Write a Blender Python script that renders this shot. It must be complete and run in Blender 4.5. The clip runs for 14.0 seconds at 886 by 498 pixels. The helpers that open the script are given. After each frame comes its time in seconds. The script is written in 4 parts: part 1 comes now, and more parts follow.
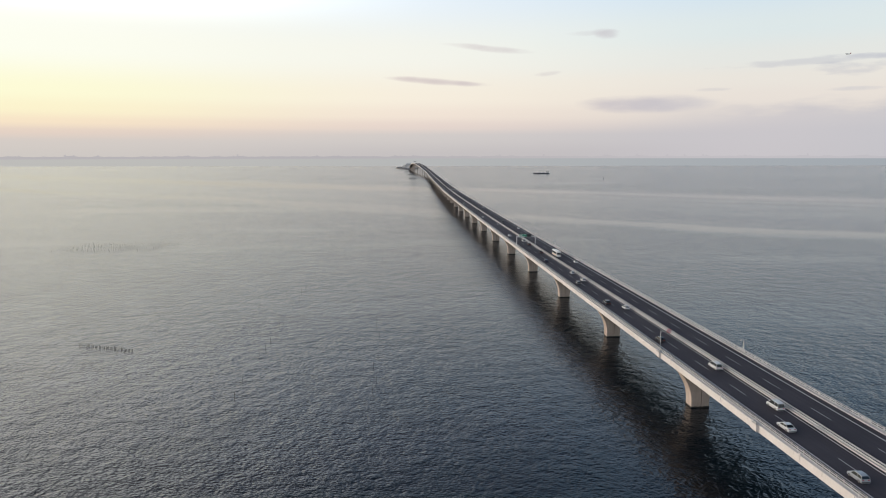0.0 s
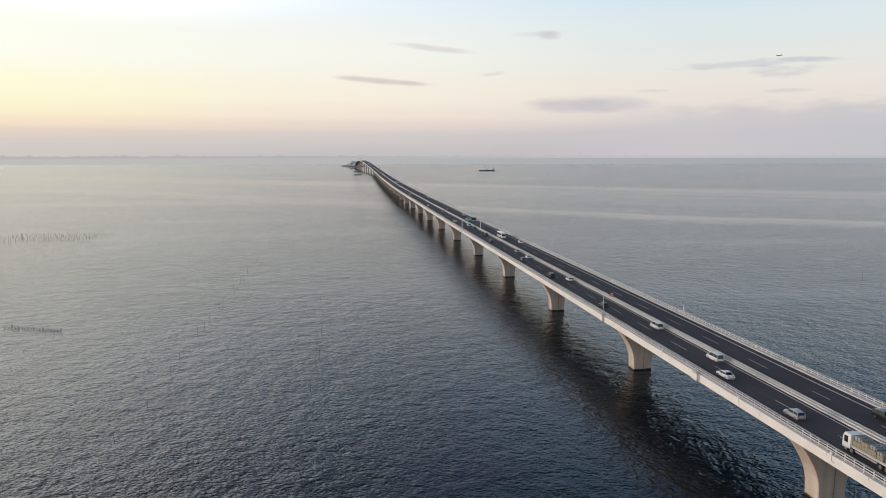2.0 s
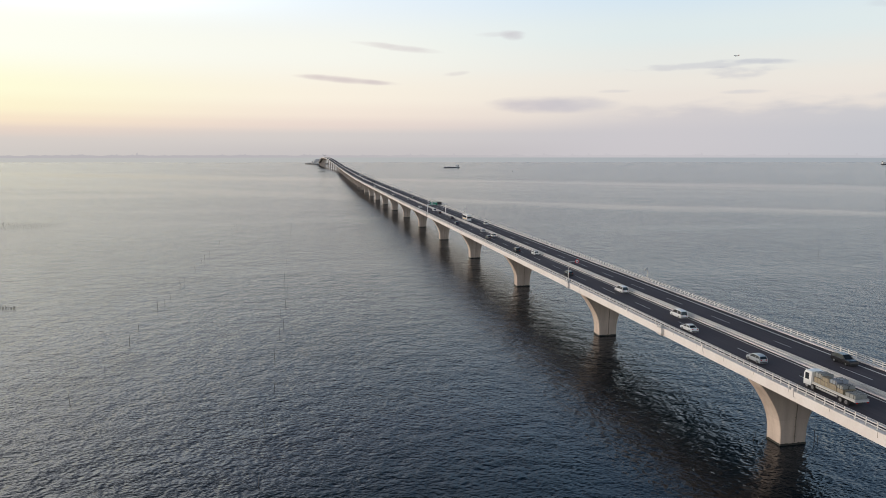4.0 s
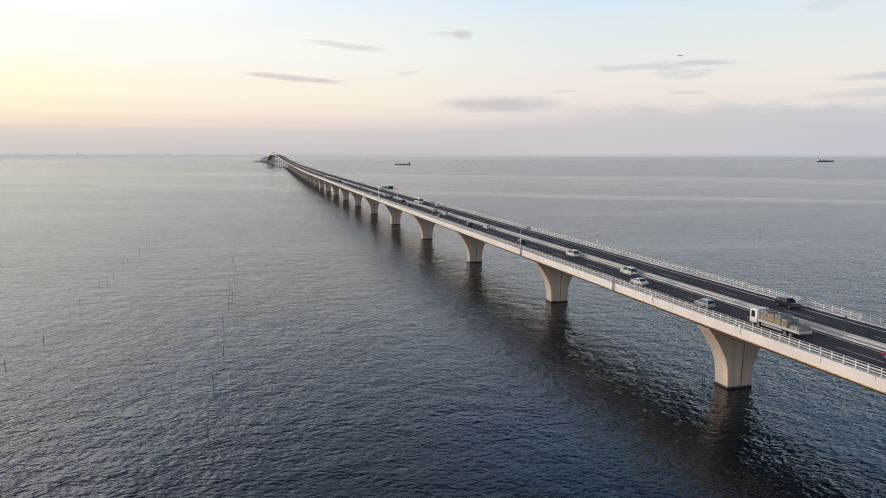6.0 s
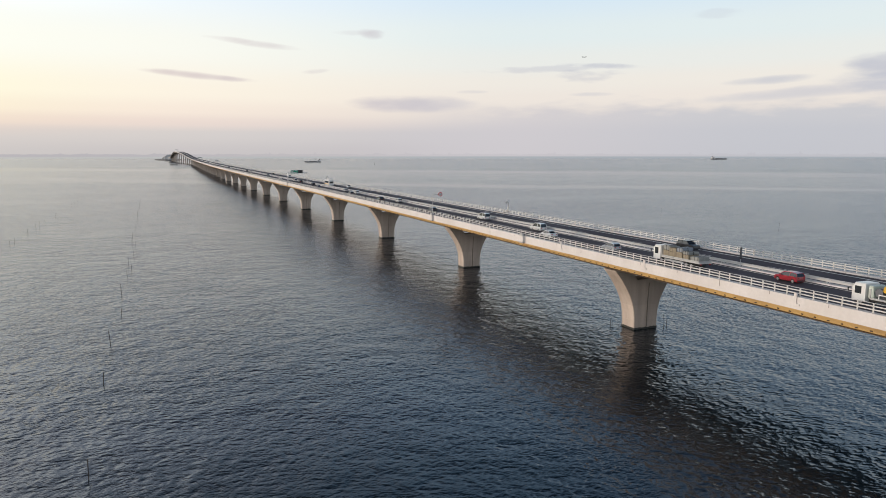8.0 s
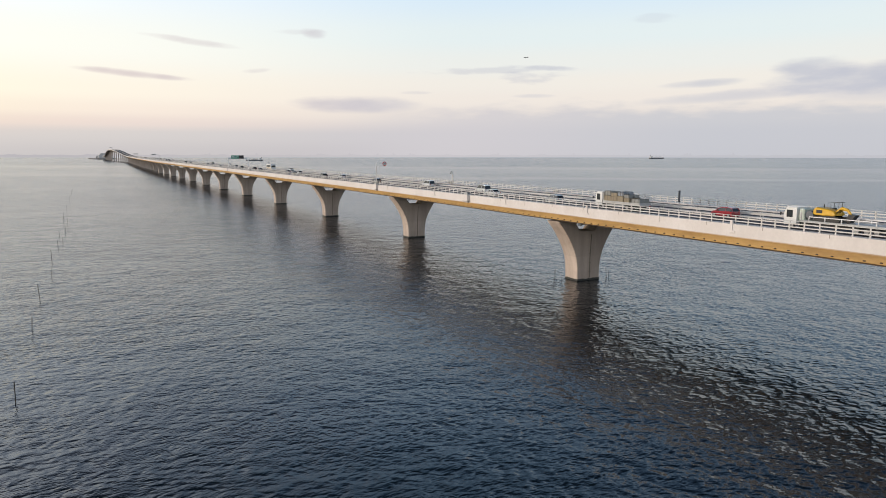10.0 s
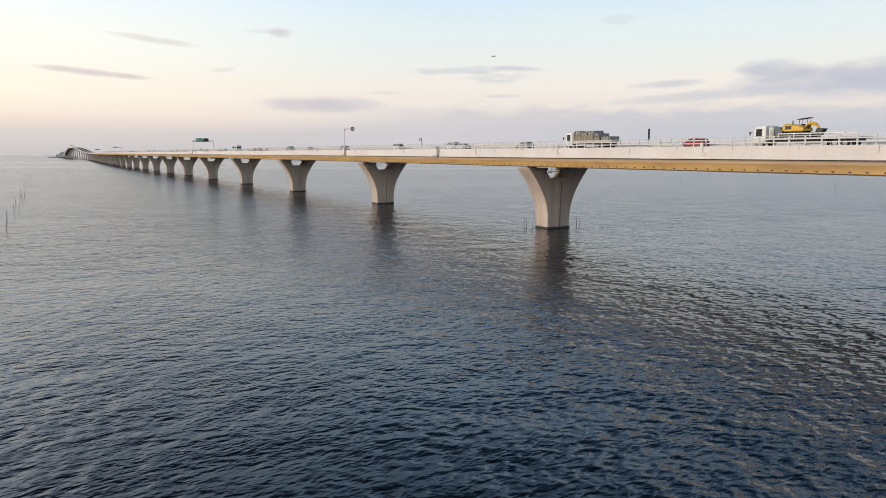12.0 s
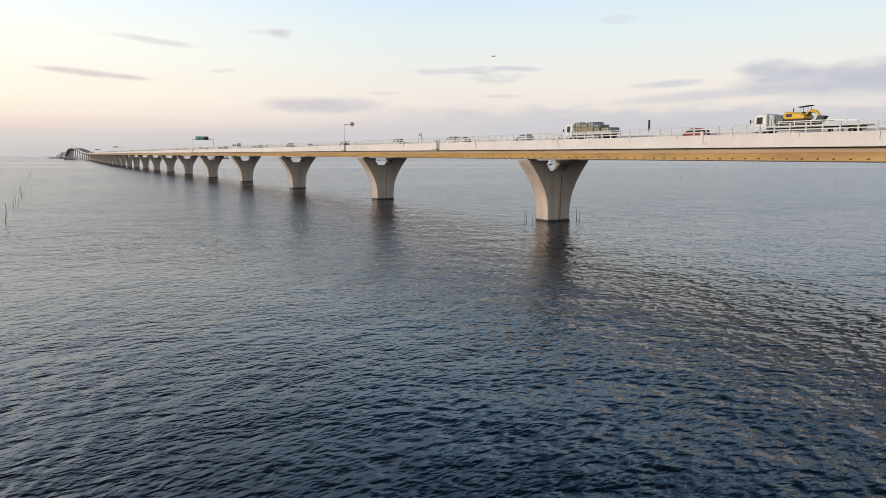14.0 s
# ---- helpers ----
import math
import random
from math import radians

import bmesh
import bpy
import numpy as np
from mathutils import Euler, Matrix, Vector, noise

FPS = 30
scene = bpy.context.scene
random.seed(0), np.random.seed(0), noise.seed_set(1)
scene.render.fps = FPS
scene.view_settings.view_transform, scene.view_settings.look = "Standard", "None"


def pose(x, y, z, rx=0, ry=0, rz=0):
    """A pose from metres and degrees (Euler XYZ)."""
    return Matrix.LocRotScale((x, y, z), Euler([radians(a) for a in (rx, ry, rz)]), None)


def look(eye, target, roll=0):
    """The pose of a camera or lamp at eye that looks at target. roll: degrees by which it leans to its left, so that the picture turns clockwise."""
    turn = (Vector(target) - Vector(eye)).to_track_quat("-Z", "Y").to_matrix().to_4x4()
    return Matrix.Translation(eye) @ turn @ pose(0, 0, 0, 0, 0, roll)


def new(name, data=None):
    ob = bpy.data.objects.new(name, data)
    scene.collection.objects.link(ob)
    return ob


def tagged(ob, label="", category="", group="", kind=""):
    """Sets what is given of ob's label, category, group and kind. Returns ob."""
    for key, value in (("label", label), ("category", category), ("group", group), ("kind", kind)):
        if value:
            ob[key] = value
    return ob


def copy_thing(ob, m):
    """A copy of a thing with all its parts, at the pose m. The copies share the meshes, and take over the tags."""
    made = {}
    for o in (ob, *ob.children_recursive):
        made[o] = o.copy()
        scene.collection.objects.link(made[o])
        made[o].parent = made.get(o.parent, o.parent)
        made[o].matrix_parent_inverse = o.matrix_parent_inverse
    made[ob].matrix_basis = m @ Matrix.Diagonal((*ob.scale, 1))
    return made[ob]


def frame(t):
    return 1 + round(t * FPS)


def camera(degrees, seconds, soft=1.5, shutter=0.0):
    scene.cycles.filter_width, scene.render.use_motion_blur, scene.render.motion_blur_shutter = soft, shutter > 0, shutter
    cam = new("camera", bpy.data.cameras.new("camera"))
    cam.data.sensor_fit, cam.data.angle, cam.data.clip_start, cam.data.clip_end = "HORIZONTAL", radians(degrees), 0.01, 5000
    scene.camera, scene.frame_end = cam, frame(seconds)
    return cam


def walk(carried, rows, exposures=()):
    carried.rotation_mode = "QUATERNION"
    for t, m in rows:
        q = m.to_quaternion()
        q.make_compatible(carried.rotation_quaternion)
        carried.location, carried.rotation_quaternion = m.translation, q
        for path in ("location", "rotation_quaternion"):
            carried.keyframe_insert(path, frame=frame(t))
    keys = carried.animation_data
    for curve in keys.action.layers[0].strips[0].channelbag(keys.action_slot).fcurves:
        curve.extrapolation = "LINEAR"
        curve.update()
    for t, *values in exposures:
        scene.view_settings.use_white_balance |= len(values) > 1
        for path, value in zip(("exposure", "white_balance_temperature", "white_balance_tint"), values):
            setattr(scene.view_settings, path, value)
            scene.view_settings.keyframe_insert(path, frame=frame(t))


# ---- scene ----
SOFT = 0.9
FOV = 63.62
cam = camera(FOV, 14.0, soft=SOFT)

# seconds, place of the eye, then heading right of the bridge, tilt and lean in degrees
PATH = [
    (0, -86.84, -111.90, 71.19, 4.078, -7.446, -0.084),
    (0.5, -86.70, -111.86, 68.69, 4.161, -7.442, -0.108),
    (1, -86.48, -111.69, 66.37, 4.462, -7.464, -0.109),
    (1.5, -86.15, -111.43, 63.94, 5.708, -7.490, -0.102),
    (2, -85.82, -110.78, 61.34, 8.372, -7.478, -0.092),
    (2.2, -85.69, -110.52, 60.17, 8.586, -7.488, -0.091),
    (4.3, -86.03, -110.86, 50.66, 11.732, -7.552, -0.023),
    (4.5, -86.05, -110.93, 49.66, 12.083, -7.576, -0.023),
    (5, -86.07, -111.00, 47.31, 13.081, -7.587, -0.019),
    (5.5, -86.23, -111.00, 45.01, 14.118, -7.589, -0.027),
    (6, -86.22, -110.89, 42.96, 15.091, -7.592, -0.034),
    (6.5, -86.35, -111.00, 40.38, 16.374, -7.580, -0.053),
    (7, -86.30, -111.03, 38.02, 17.624, -7.586, -0.045),
    (7.5, -85.91, -110.93, 35.88, 19.399, -7.590, -0.015),
    (8, -85.93, -110.80, 33.15, 22.126, -7.605, -0.022),
    (8.2, -86.01, -110.72, 32.42, 22.549, -7.574, -0.016),
    (10.3, -86.15, -111.44, 22.32, 27.398, -7.560, 0.019),
    (10.5, -86.12, -111.18, 21.15, 27.963, -7.566, 0.010),
    (11, -85.89, -111.00, 19.19, 28.959, -7.543, 0.020),
    (11.5, -85.91, -110.96, 16.43, 29.064, -7.561, -0.001),
    (12, -86.16, -111.02, 14.14, 29.069, -7.539, -0.057),
    (12.5, -86.25, -111.14, 13.36, 29.039, -7.528, -0.099),
    (13, -86.31, -111.18, 13.16, 29.033, -7.554, -0.122),
    (13.5, -86.17, -111.12, 12.83, 29.024, -7.516, -0.144),
    (14, -86.04, -110.98, 12.73, 29.038, -7.516, -0.153),
]
walk(cam, [(t, pose(x, y, z, 90 + tilt, 0, -head) @ pose(0, 0, 0, 0, 0, lean)) for t, x, y, z, head, tilt, lean in PATH],
     exposures=[(0.0, -0.08), (2.2, -0.07), (5.0, -0.03), (8.0, 0.0), (11.0, 0.05), (14.0, 0.05)])


# ---- sky and sun ----
SUN_HEAD, SUN_HIGH = -80.0, 3.2  # degrees left of the bridge's line, degrees over the sea

world = bpy.data.worlds.new("dusk_sky")
scene.world = world
world.use_nodes = True
WT = world.node_tree
WT.nodes.clear()


def wn(kind, **sets):
    n = WT.nodes.new(kind)
    for key, value in sets.items():
        if key == "op":
            n.operation = value
        elif key == "clamp":
            n.use_clamp = value
        else:
            n.inputs[int(key[1:])].default_value = value
    return n


def wl(a, n, i):
    if isinstance(a, (int, float)):
        n.inputs[i].default_value = a
    elif isinstance(a, tuple):
        n.inputs[i].default_value = (*a, 1.0) if len(a) == 3 else a
    else:
        WT.links.new(a, n.inputs[i])


def wm(op, a, b=0.0, c=0.0, clamp=False):
    n = wn("ShaderNodeMath", op=op, clamp=clamp)
    wl(a, n, 0), wl(b, n, 1), wl(c, n, 2)
    return n.outputs[0]


def wmix(f, a, b):
    n = WT.nodes.new("ShaderNodeMix")
    n.data_type = "RGBA"
    wl(f, n, 0), wl(a, n, 6), wl(b, n, 7)
    return n.outputs[2]


def wstep(v, lo, hi):
    n = WT.nodes.new("ShaderNodeMapRange")
    n.interpolation_type = "SMOOTHSTEP"
    wl(v, n, 0), wl(lo, n, 1), wl(hi, n, 2)
    return n.outputs[0]


def srgb(r, g, b):
    return tuple((v / 255 / 12.92) if v < 10.3 else ((v / 255 + 0.055) / 1.055) ** 2.4 for v in (r, g, b))


def wramp(v, stops, lo, hi):
    """Colours by height over the sea, in degrees."""
    n = WT.nodes.new("ShaderNodeValToRGB")
    n.color_ramp.interpolation = "EASE"
    wl(wm("DIVIDE", wm("SUBTRACT", v, lo), hi - lo), n, 0)
    el = n.color_ramp.elements
    while len(el) > 1:
        el.remove(el[-1])
    for i, (h, c) in enumerate(stops):
        e = el[0] if i == 0 else el.new((h - lo) / (hi - lo))
        e.position, e.color = (h - lo) / (hi - lo), (*srgb(*c), 1)
    return n.outputs[0]


coord = WT.nodes.new("ShaderNodeTexCoord").outputs["Generated"]
sep = WT.nodes.new("ShaderNodeSeparateXYZ")
WT.links.new(coord, sep.inputs[0])
HEAD = wm("MULTIPLY", wm("ARCTAN2", sep.outputs[0], sep.outputs[1]), 180 / math.pi)
HIGH = wm("MULTIPLY", wm("ARCSINE", sep.outputs[2]), 180 / math.pi)
HUPS = wm("MAXIMUM", HIGH, 0.0)

# three strips of sky: towards the glow, along the bridge, away from the glow
west = wramp(HUPS, [(0.0, (205, 199, 194)), (1.0, (210, 202, 196)), (1.7, (226, 208, 195)), (2.4, (245, 226, 198)), (3.3, (250, 241, 204)), (4.6, (251, 249, 213)), (7.5, (251, 252, 238)), (12.5, (253, 254, 251)), (18, (250, 248, 246)), (25, (226, 226, 228)), (35, (174, 180, 192)), (60, (78, 94, 128))], 0, 60)
mid = wramp(HUPS, [(0.0, (195, 190, 190)), (1.5, (207, 201, 198)), (2.3, (228, 212, 203)), (3.2, (240, 226, 212)), (4.5, (245, 236, 220)), (7.8, (243, 243, 234)), (12.3, (230, 240, 248)), (17, (216, 232, 252)), (24, (180, 197, 224)), (32, (126, 138, 162)), (44, (76, 86, 110)), (60, (38, 54, 84))], 0, 60)
east = wramp(HUPS, [(0.0, (190, 186, 190)), (1.5, (196, 193, 197)), (3.0, (222, 214, 208)), (4.2, (230, 222, 214)), (5.5, (231, 226, 218)), (7.0, (226, 228, 224)), (9.0, (219, 229, 230)), (12.3, (206, 224, 238)), (17, (180, 214, 246)), (24, (141, 177, 215)), (32, (102, 133, 172)), (44, (66, 88, 122)), (60, (38, 54, 84))], 0, 60)
AWAY = wm("ABSOLUTE", wm("SUBTRACT", HEAD, SUN_HEAD))
AWAY = wm("MINIMUM", AWAY, wm("SUBTRACT", 360.0, AWAY))
sky = wmix(wstep(AWAY, 52.0, 84.0), west, mid)
sky = wmix(wstep(AWAY, 78.0, 110.0), sky, east)

# the glow stands brightest some way over the horizon, on the sun's side
glow = wm("MULTIPLY", wm("MULTIPLY", wstep(HIGH, 9.0, 15.0), wstep(HIGH, 38.0, 22.0)), wstep(AWAY, 88.0, 50.0))
bright = WT.nodes.new("ShaderNodeVectorMath")
bright.operation = "SCALE"
WT.links.new(sky, bright.inputs[0])
WT.links.new(wm("ADD", 1.0, wm("MULTIPLY", glow, 1.2)), bright.inputs["Scale"])
sky = wmix(wstep(HIGH, 5.0, 8.0), sky, bright.outputs[0])

# the clear dome high overhead
nishita = WT.nodes.new("ShaderNodeTexSky")
nishita.sky_type, nishita.sun_disc = "NISHITA", False
nishita.sun_elevation, nishita.sun_rotation = radians(SUN_HIGH), radians(SUN_HEAD)
nishita.air_density, nishita.dust_density = 1.0, 2.0
dome = WT.nodes.new("ShaderNodeVectorMath")
dome.operation = "SCALE"
WT.links.new(nishita.outputs[0], dome.inputs[0])
dome.inputs["Scale"].default_value = 0.035
sky = wmix(wstep(HIGH, 35.0, 65.0), sky, dome.outputs[0])

# clouds: heading, height, half width, half height, fall to the right, density, raggedness
puff = WT.nodes.new("ShaderNodeTexNoise")
place = WT.nodes.new("ShaderNodeCombineXYZ")
wl(wm("MULTIPLY", HEAD, 0.34), place, 0), wl(wm("MULTIPLY", HIGH, 1.3), place, 1)
WT.links.new(place.outputs[0], puff.inputs["Vector"])
puff.inputs["Scale"].default_value, puff.inputs["Detail"].default_value = 1.0, 6.0
RAG = wm("SUBTRACT", puff.outputs[0], 0.5)
GREY = wmix(wstep(AWAY, 72.0, 118.0), srgb(206, 190, 190), srgb(184, 187, 199))
# a grey bank lies along the horizon away from the glow
edge = wm("ADD", HIGH, wm("MULTIPLY", RAG, 2.4))
bank = wm("MULTIPLY", wstep(edge, 4.1, 2.7), wstep(wm("ADD", HEAD, wm("MULTIPLY", HIGH, -1.6)), 12.0, 27.0))
sky = wmix(wm("MULTIPLY", bank, 0.80), sky, wmix(wstep(HEAD, 26.0, 48.0), srgb(201, 197, 201), srgb(190, 192, 199)))
CLOUDS = [
    (3.6, 5.75, 3.5, 0.26, 0.07, 0.75, 0.5), (5.6, 5.6, 1.3, 0.20, 0.07, 0.5, 0.6), (7.7, 8.2, 3.1, 0.24, 0.10, 0.50, 0.8),
    (16.6, 9.1, 1.0, 0.36, 0.0, 0.55, 0.9), (15.4, 9.15, 1.8, 0.20, 0.0, 0.25, 1.0), (12.3, 6.3, 1.0, 0.20, -0.08, 0.40, 0.9),
    (19.8, 3.85, 4.7, 0.66, 0.0, 0.80, 0.45), (24.5, 4.8, 1.2, 0.16, 0.0, 0.35, 1.0),
    (31.0, 6.5, 5.4, 0.24, -0.03, 0.42, 1.9), (33.5, 5.9, 2.6, 0.42, 0.0, 0.42, 1.9), (35.0, 6.6, 3.2, 0.20, 0.05, 0.4, 1.3),
    (33.6, 4.5, 1.8, 0.16, 0.0, 0.35, 1.0), (46.0, 5.2, 2.8, 0.30, -0.05, 0.65, 0.5), (49.0, 4.3, 7.0, 0.40, -0.05, 0.60, 0.5),
    (57.0, 4.9, 6.0, 1.15, 0.0, 0.85, 0.5), (53.5, 5.9, 2.6, 0.8, 0.0, 0.80, 0.6), (62.0, 5.2, 5.0, 1.4, 0.0, 0.90, 0.5),
    (71.0, 5.0, 8.0, 1.8, 0.0, 0.7, 1.0), (42.5, 10.0, 1.6, 0.30, 0.0, 0.20, 1.4), (54.0, 11.5, 3.0, 0.35, -0.1, 0.25, 1.6),
]
for ch, cz, cw, cv, fall, dens, rag in CLOUDS:
    off = wm("SUBTRACT", HEAD, ch)
    dx = wm("DIVIDE", off, cw)
    dz = wm("DIVIDE", wm("ADD", wm("SUBTRACT", HIGH, cz), wm("MULTIPLY", off, fall)), cv)
    r = wm("SUBTRACT", 1.0, wm("ADD", wm("MULTIPLY", dx, dx), wm("MULTIPLY", dz, dz)))
    r = wm("ADD", r, wm("MULTIPLY", RAG, rag * 3.2))
    sky = wmix(wm("MULTIPLY", wstep(r, -0.5, 1.15), dens), sky, GREY)

# the far shore with its low skyline, and the sea beyond the sheet
shore = WT.nodes.new("ShaderNodeTexNoise")
shore.noise_dimensions = "1D"
WT.links.new(HEAD, shore.inputs["W"])
shore.inputs["Scale"].default_value, shore.inputs["Detail"].default_value = 0.8, 8.0
blocks = WT.nodes.new("ShaderNodeTexWhiteNoise")
blocks.noise_dimensions = "1D"
WT.links.new(wm("FLOOR", wm("MULTIPLY", HEAD, 9.0)), blocks.inputs["W"])
TALL = wm("MULTIPLY", wm("POWER", blocks.outputs["Value"], 9.0), wm("MULTIPLY", wstep(shore.outputs[0], 0.45, 0.65), 0.17))
TOP = wm("ADD", wm("ADD", -0.06, wm("MULTIPLY", wm("SUBTRACT", shore.outputs[0], 0.40), 0.22)), TALL)
land = wm("MULTIPLY", wm("LESS_THAN", HIGH, TOP), wm("SUBTRACT", 0.70, wm("MULTIPLY", wstep(HEAD, -5.0, 20.0), 0.45)))
sky = wmix(land, sky, srgb(172, 169, 175))
FARSEA = wmix(wstep(HEAD, -25.0, 45.0), srgb(188, 187, 184), srgb(160, 167, 174))
sky = wmix(wstep(HIGH, -0.20, -0.24), sky, FARSEA)
back = wn("ShaderNodeBackground", i1=1.08)
WT.links.new(sky, back.inputs[0])
WT.links.new(back.outputs[0], WT.nodes.new("ShaderNodeOutputWorld").inputs[0])

sun_data = bpy.data.lights.new("low_sun", "SUN")
sun_data.energy, sun_data.color, sun_data.angle = 1.7, (1.0, 0.81, 0.64), radians(5)
sun = new("low_sun", sun_data)
_h, _e = radians(SUN_HEAD), radians(SUN_HIGH)
_d = Vector((math.sin(_h) * math.cos(_e), math.cos(_h) * math.cos(_e), math.sin(_e)))
sun.matrix_world = look(tuple(_d * 300), (0, 0, 0))

# ---- materials ----
def node_mat(name):
    m = bpy.data.materials.new(name)
    m.use_nodes = True
    nt = m.node_tree
    return m, nt, nt.nodes["Principled BSDF"]


def noise_node(nt, vec, scale, detail=4.0, rough=0.55):
    n = nt.nodes.new("ShaderNodeTexNoise")
    n.inputs["Scale"].default_value, n.inputs["Detail"].default_value, n.inputs["Roughness"].default_value = scale, detail, rough
    nt.links.new(vec, n.inputs["Vector"])
    return n.outputs[0]


def mapped(nt, source, size=(1, 1, 1), turn=0.0):
    n = nt.nodes.new("ShaderNodeMapping")
    n.inputs["Scale"].default_value = size
    n.inputs["Rotation"].default_value = (0, 0, radians(turn))
    nt.links.new(source, n.inputs["Vector"])
    return n.outputs[0]


def mix_col(nt, f, a, b, mode="MIX"):
    n = nt.nodes.new("ShaderNodeMix")
    n.data_type, n.blend_type = "RGBA", mode
    for i, v in ((0, f), (6, a), (7, b)):
        if isinstance(v, (int, float)):
            n.inputs[i].default_value = v
        elif isinstance(v, tuple):
            n.inputs[i].default_value = (*v[:3], 1)
        else:
            nt.links.new(v, n.inputs[i])
    return n.outputs[2]


def ramped(nt, v, lo, hi, a=0.0, b=1.0):
    n = nt.nodes.new("ShaderNodeMapRange")
    for i, q in enumerate((lo, hi, a, b)):
        n.inputs[i + 1].default_value = q
    nt.links.new(v, n.inputs[0])
    return n.outputs[0]


def surface(name, colour, dark, rough=0.7, metal=0.0, grain=8.0, stain=0.5, amount=0.5, streak=(1, 1, 1), bump=0.01, coat=0.0, lifts=0.0):
    """A worn surface: a fine grain and broad stains from colour to dark."""
    m, nt, b = node_mat(name)
    pos = nt.nodes.new("ShaderNodeNewGeometry").outputs["Position"]
    broad = ramped(nt, noise_node(nt, mapped(nt, pos, streak), stain, 5.0), 0.38, 0.68, 0.0, amount)
    fine = noise_node(nt, pos, grain, 5.0, 0.6)
    c = mix_col(nt, broad, colour, dark)
    c = mix_col(nt, ramped(nt, fine, 0.3, 0.75, 0.0, 0.35), c, tuple(v * 0.72 for v in colour))
    if lifts:  # each pour of concrete has its own tone, with a wandering edge
        sep = nt.nodes.new("ShaderNodeSeparateXYZ")
        nt.links.new(pos, sep.inputs[0])
        level = sep.outputs[2]
        for op, q in (("MULTIPLY", 1 / lifts), ("ADD", 0.36), ("FLOOR", 0.0)):
            n = nt.nodes.new("ShaderNodeMath")
            n.operation = op
            nt.links.new(level, n.inputs[0])
            n.inputs[1].default_value = q
            level = n.outputs[0]
        tone = nt.nodes.new("ShaderNodeTexWhiteNoise")
        tone.noise_dimensions = "1D"
        nt.links.new(level, tone.inputs["W"])
        c = mix_col(nt, ramped(nt, tone.outputs["Value"], 0.0, 1.0, 0.0, 0.30), c, tuple(v * 0.62 for v in colour))
    nt.links.new(c, b.inputs["Base Color"])
    nt.links.new(ramped(nt, fine, 0.2, 0.8, rough - 0.08, min(1.0, rough + 0.1)), b.inputs["Roughness"])
    b.inputs["Metallic"].default_value = metal
    b.inputs["Coat Weight"].default_value = coat
    if bump:
        n = nt.nodes.new("ShaderNodeBump")
        n.inputs["Distance"].default_value, n.inputs["Strength"].default_value = bump, 0.6
        nt.links.new(fine, n.inputs["Height"])
        nt.links.new(n.outputs[0], b.inputs["Normal"])
    return m


CONCRETE = surface("pale_concrete", (0.57, 0.475, 0.41), (0.30, 0.24, 0.20), 0.88, 0, 2.6, 0.45, 0.7, (1, 1, 0.16), 0.03, lifts=2.85)
PIPE = surface("stained_pipe", (0.23, 0.195, 0.16), (0.12, 0.105, 0.085), 0.7, 0, 6.0, 0.8, 0.6)
WET = surface("wet_weedy_concrete", (0.035, 0.033, 0.025), (0.02, 0.02, 0.016), 0.45, 0, 4.0, 0.8, 0.7, (1, 1, 1), 0.05)
PARAPET = surface("white_parapet", (0.74, 0.70, 0.68), (0.54, 0.48, 0.44), 0.75, 0, 2.5, 0.35, 0.40, (0.6, 0.6, 0.25), 0.006)
OCHRE = surface("ochre_painted_steel", (0.67, 0.44, 0.17), (0.34, 0.20, 0.08), 0.55, 0, 4.0, 0.9, 0.6, (1, 0.25, 1), 0.006)
LIP = surface("cream_painted_steel", (0.78, 0.62, 0.45), (0.52, 0.36, 0.22), 0.5, 0, 3.0, 0.5, 0.5, (1, 0.2, 1), 0.006)
# steel of the far girders, with the distance haze put into its colour
HAZE_STEEL = surface("haze_grey_steel", (0.56, 0.54, 0.51), (0.42, 0.40, 0.38), 0.5, 0, 3.0, 0.5, 0.5, (1, 0.2, 1), 0.006)
# dark brown for small steel parts, and for the painted shadow under the overhang
SHADOW_STEEL = surface("brown_steel_and_shadow", (0.09, 0.06, 0.045), (0.05, 0.035, 0.03), 0.6, 0, 3.0, 0.5, 0.5)
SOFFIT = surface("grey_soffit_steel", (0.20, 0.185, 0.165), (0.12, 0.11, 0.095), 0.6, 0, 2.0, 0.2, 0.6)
RAIL = surface("white_rail_paint", (0.62, 0.605, 0.585), (0.48, 0.46, 0.44), 0.45, 0, 6.0, 0.6, 0.4, (1, 1, 1), 0.002)
GALV = surface("galvanised_steel", (0.52, 0.53, 0.53), (0.36, 0.36, 0.36), 0.5, 0.4, 12.0, 1.0, 0.5, (1, 1, 1), 0.002)
LINE = surface("road_line_paint", (0.76, 0.76, 0.74), (0.44, 0.44, 0.44), 0.7, 0, 5.0, 0.7, 0.7, (1, 0.4, 1), 0.002)
POLE = surface("weathered_pole", (0.045, 0.038, 0.032), (0.02, 0.018, 0.016), 0.8, 0, 5.0, 1.0, 0.6, (1, 1, 1), 0.004)
TYRE = surface("tyre_rubber", (0.025, 0.025, 0.026), (0.04, 0.038, 0.035), 0.85, 0, 20.0, 3.0, 0.5)
RIM = surface("alloy_rim", (0.45, 0.45, 0.46), (0.25, 0.25, 0.25), 0.35, 0.8, 20.0, 3.0, 0.3)
BLACK = surface("black_plastic", (0.03, 0.03, 0.032), (0.05, 0.05, 0.05), 0.55, 0, 12.0, 2.0, 0.4)
GREEN = surface("sign_green", (0.015, 0.30, 0.17), (0.012, 0.24, 0.14), 0.4, 0, 4.0, 0.6, 0.4)
WHITE = surface("sign_white", (0.80, 0.80, 0.80), (0.65, 0.65, 0.64), 0.4, 0, 4.0, 0.6, 0.3)
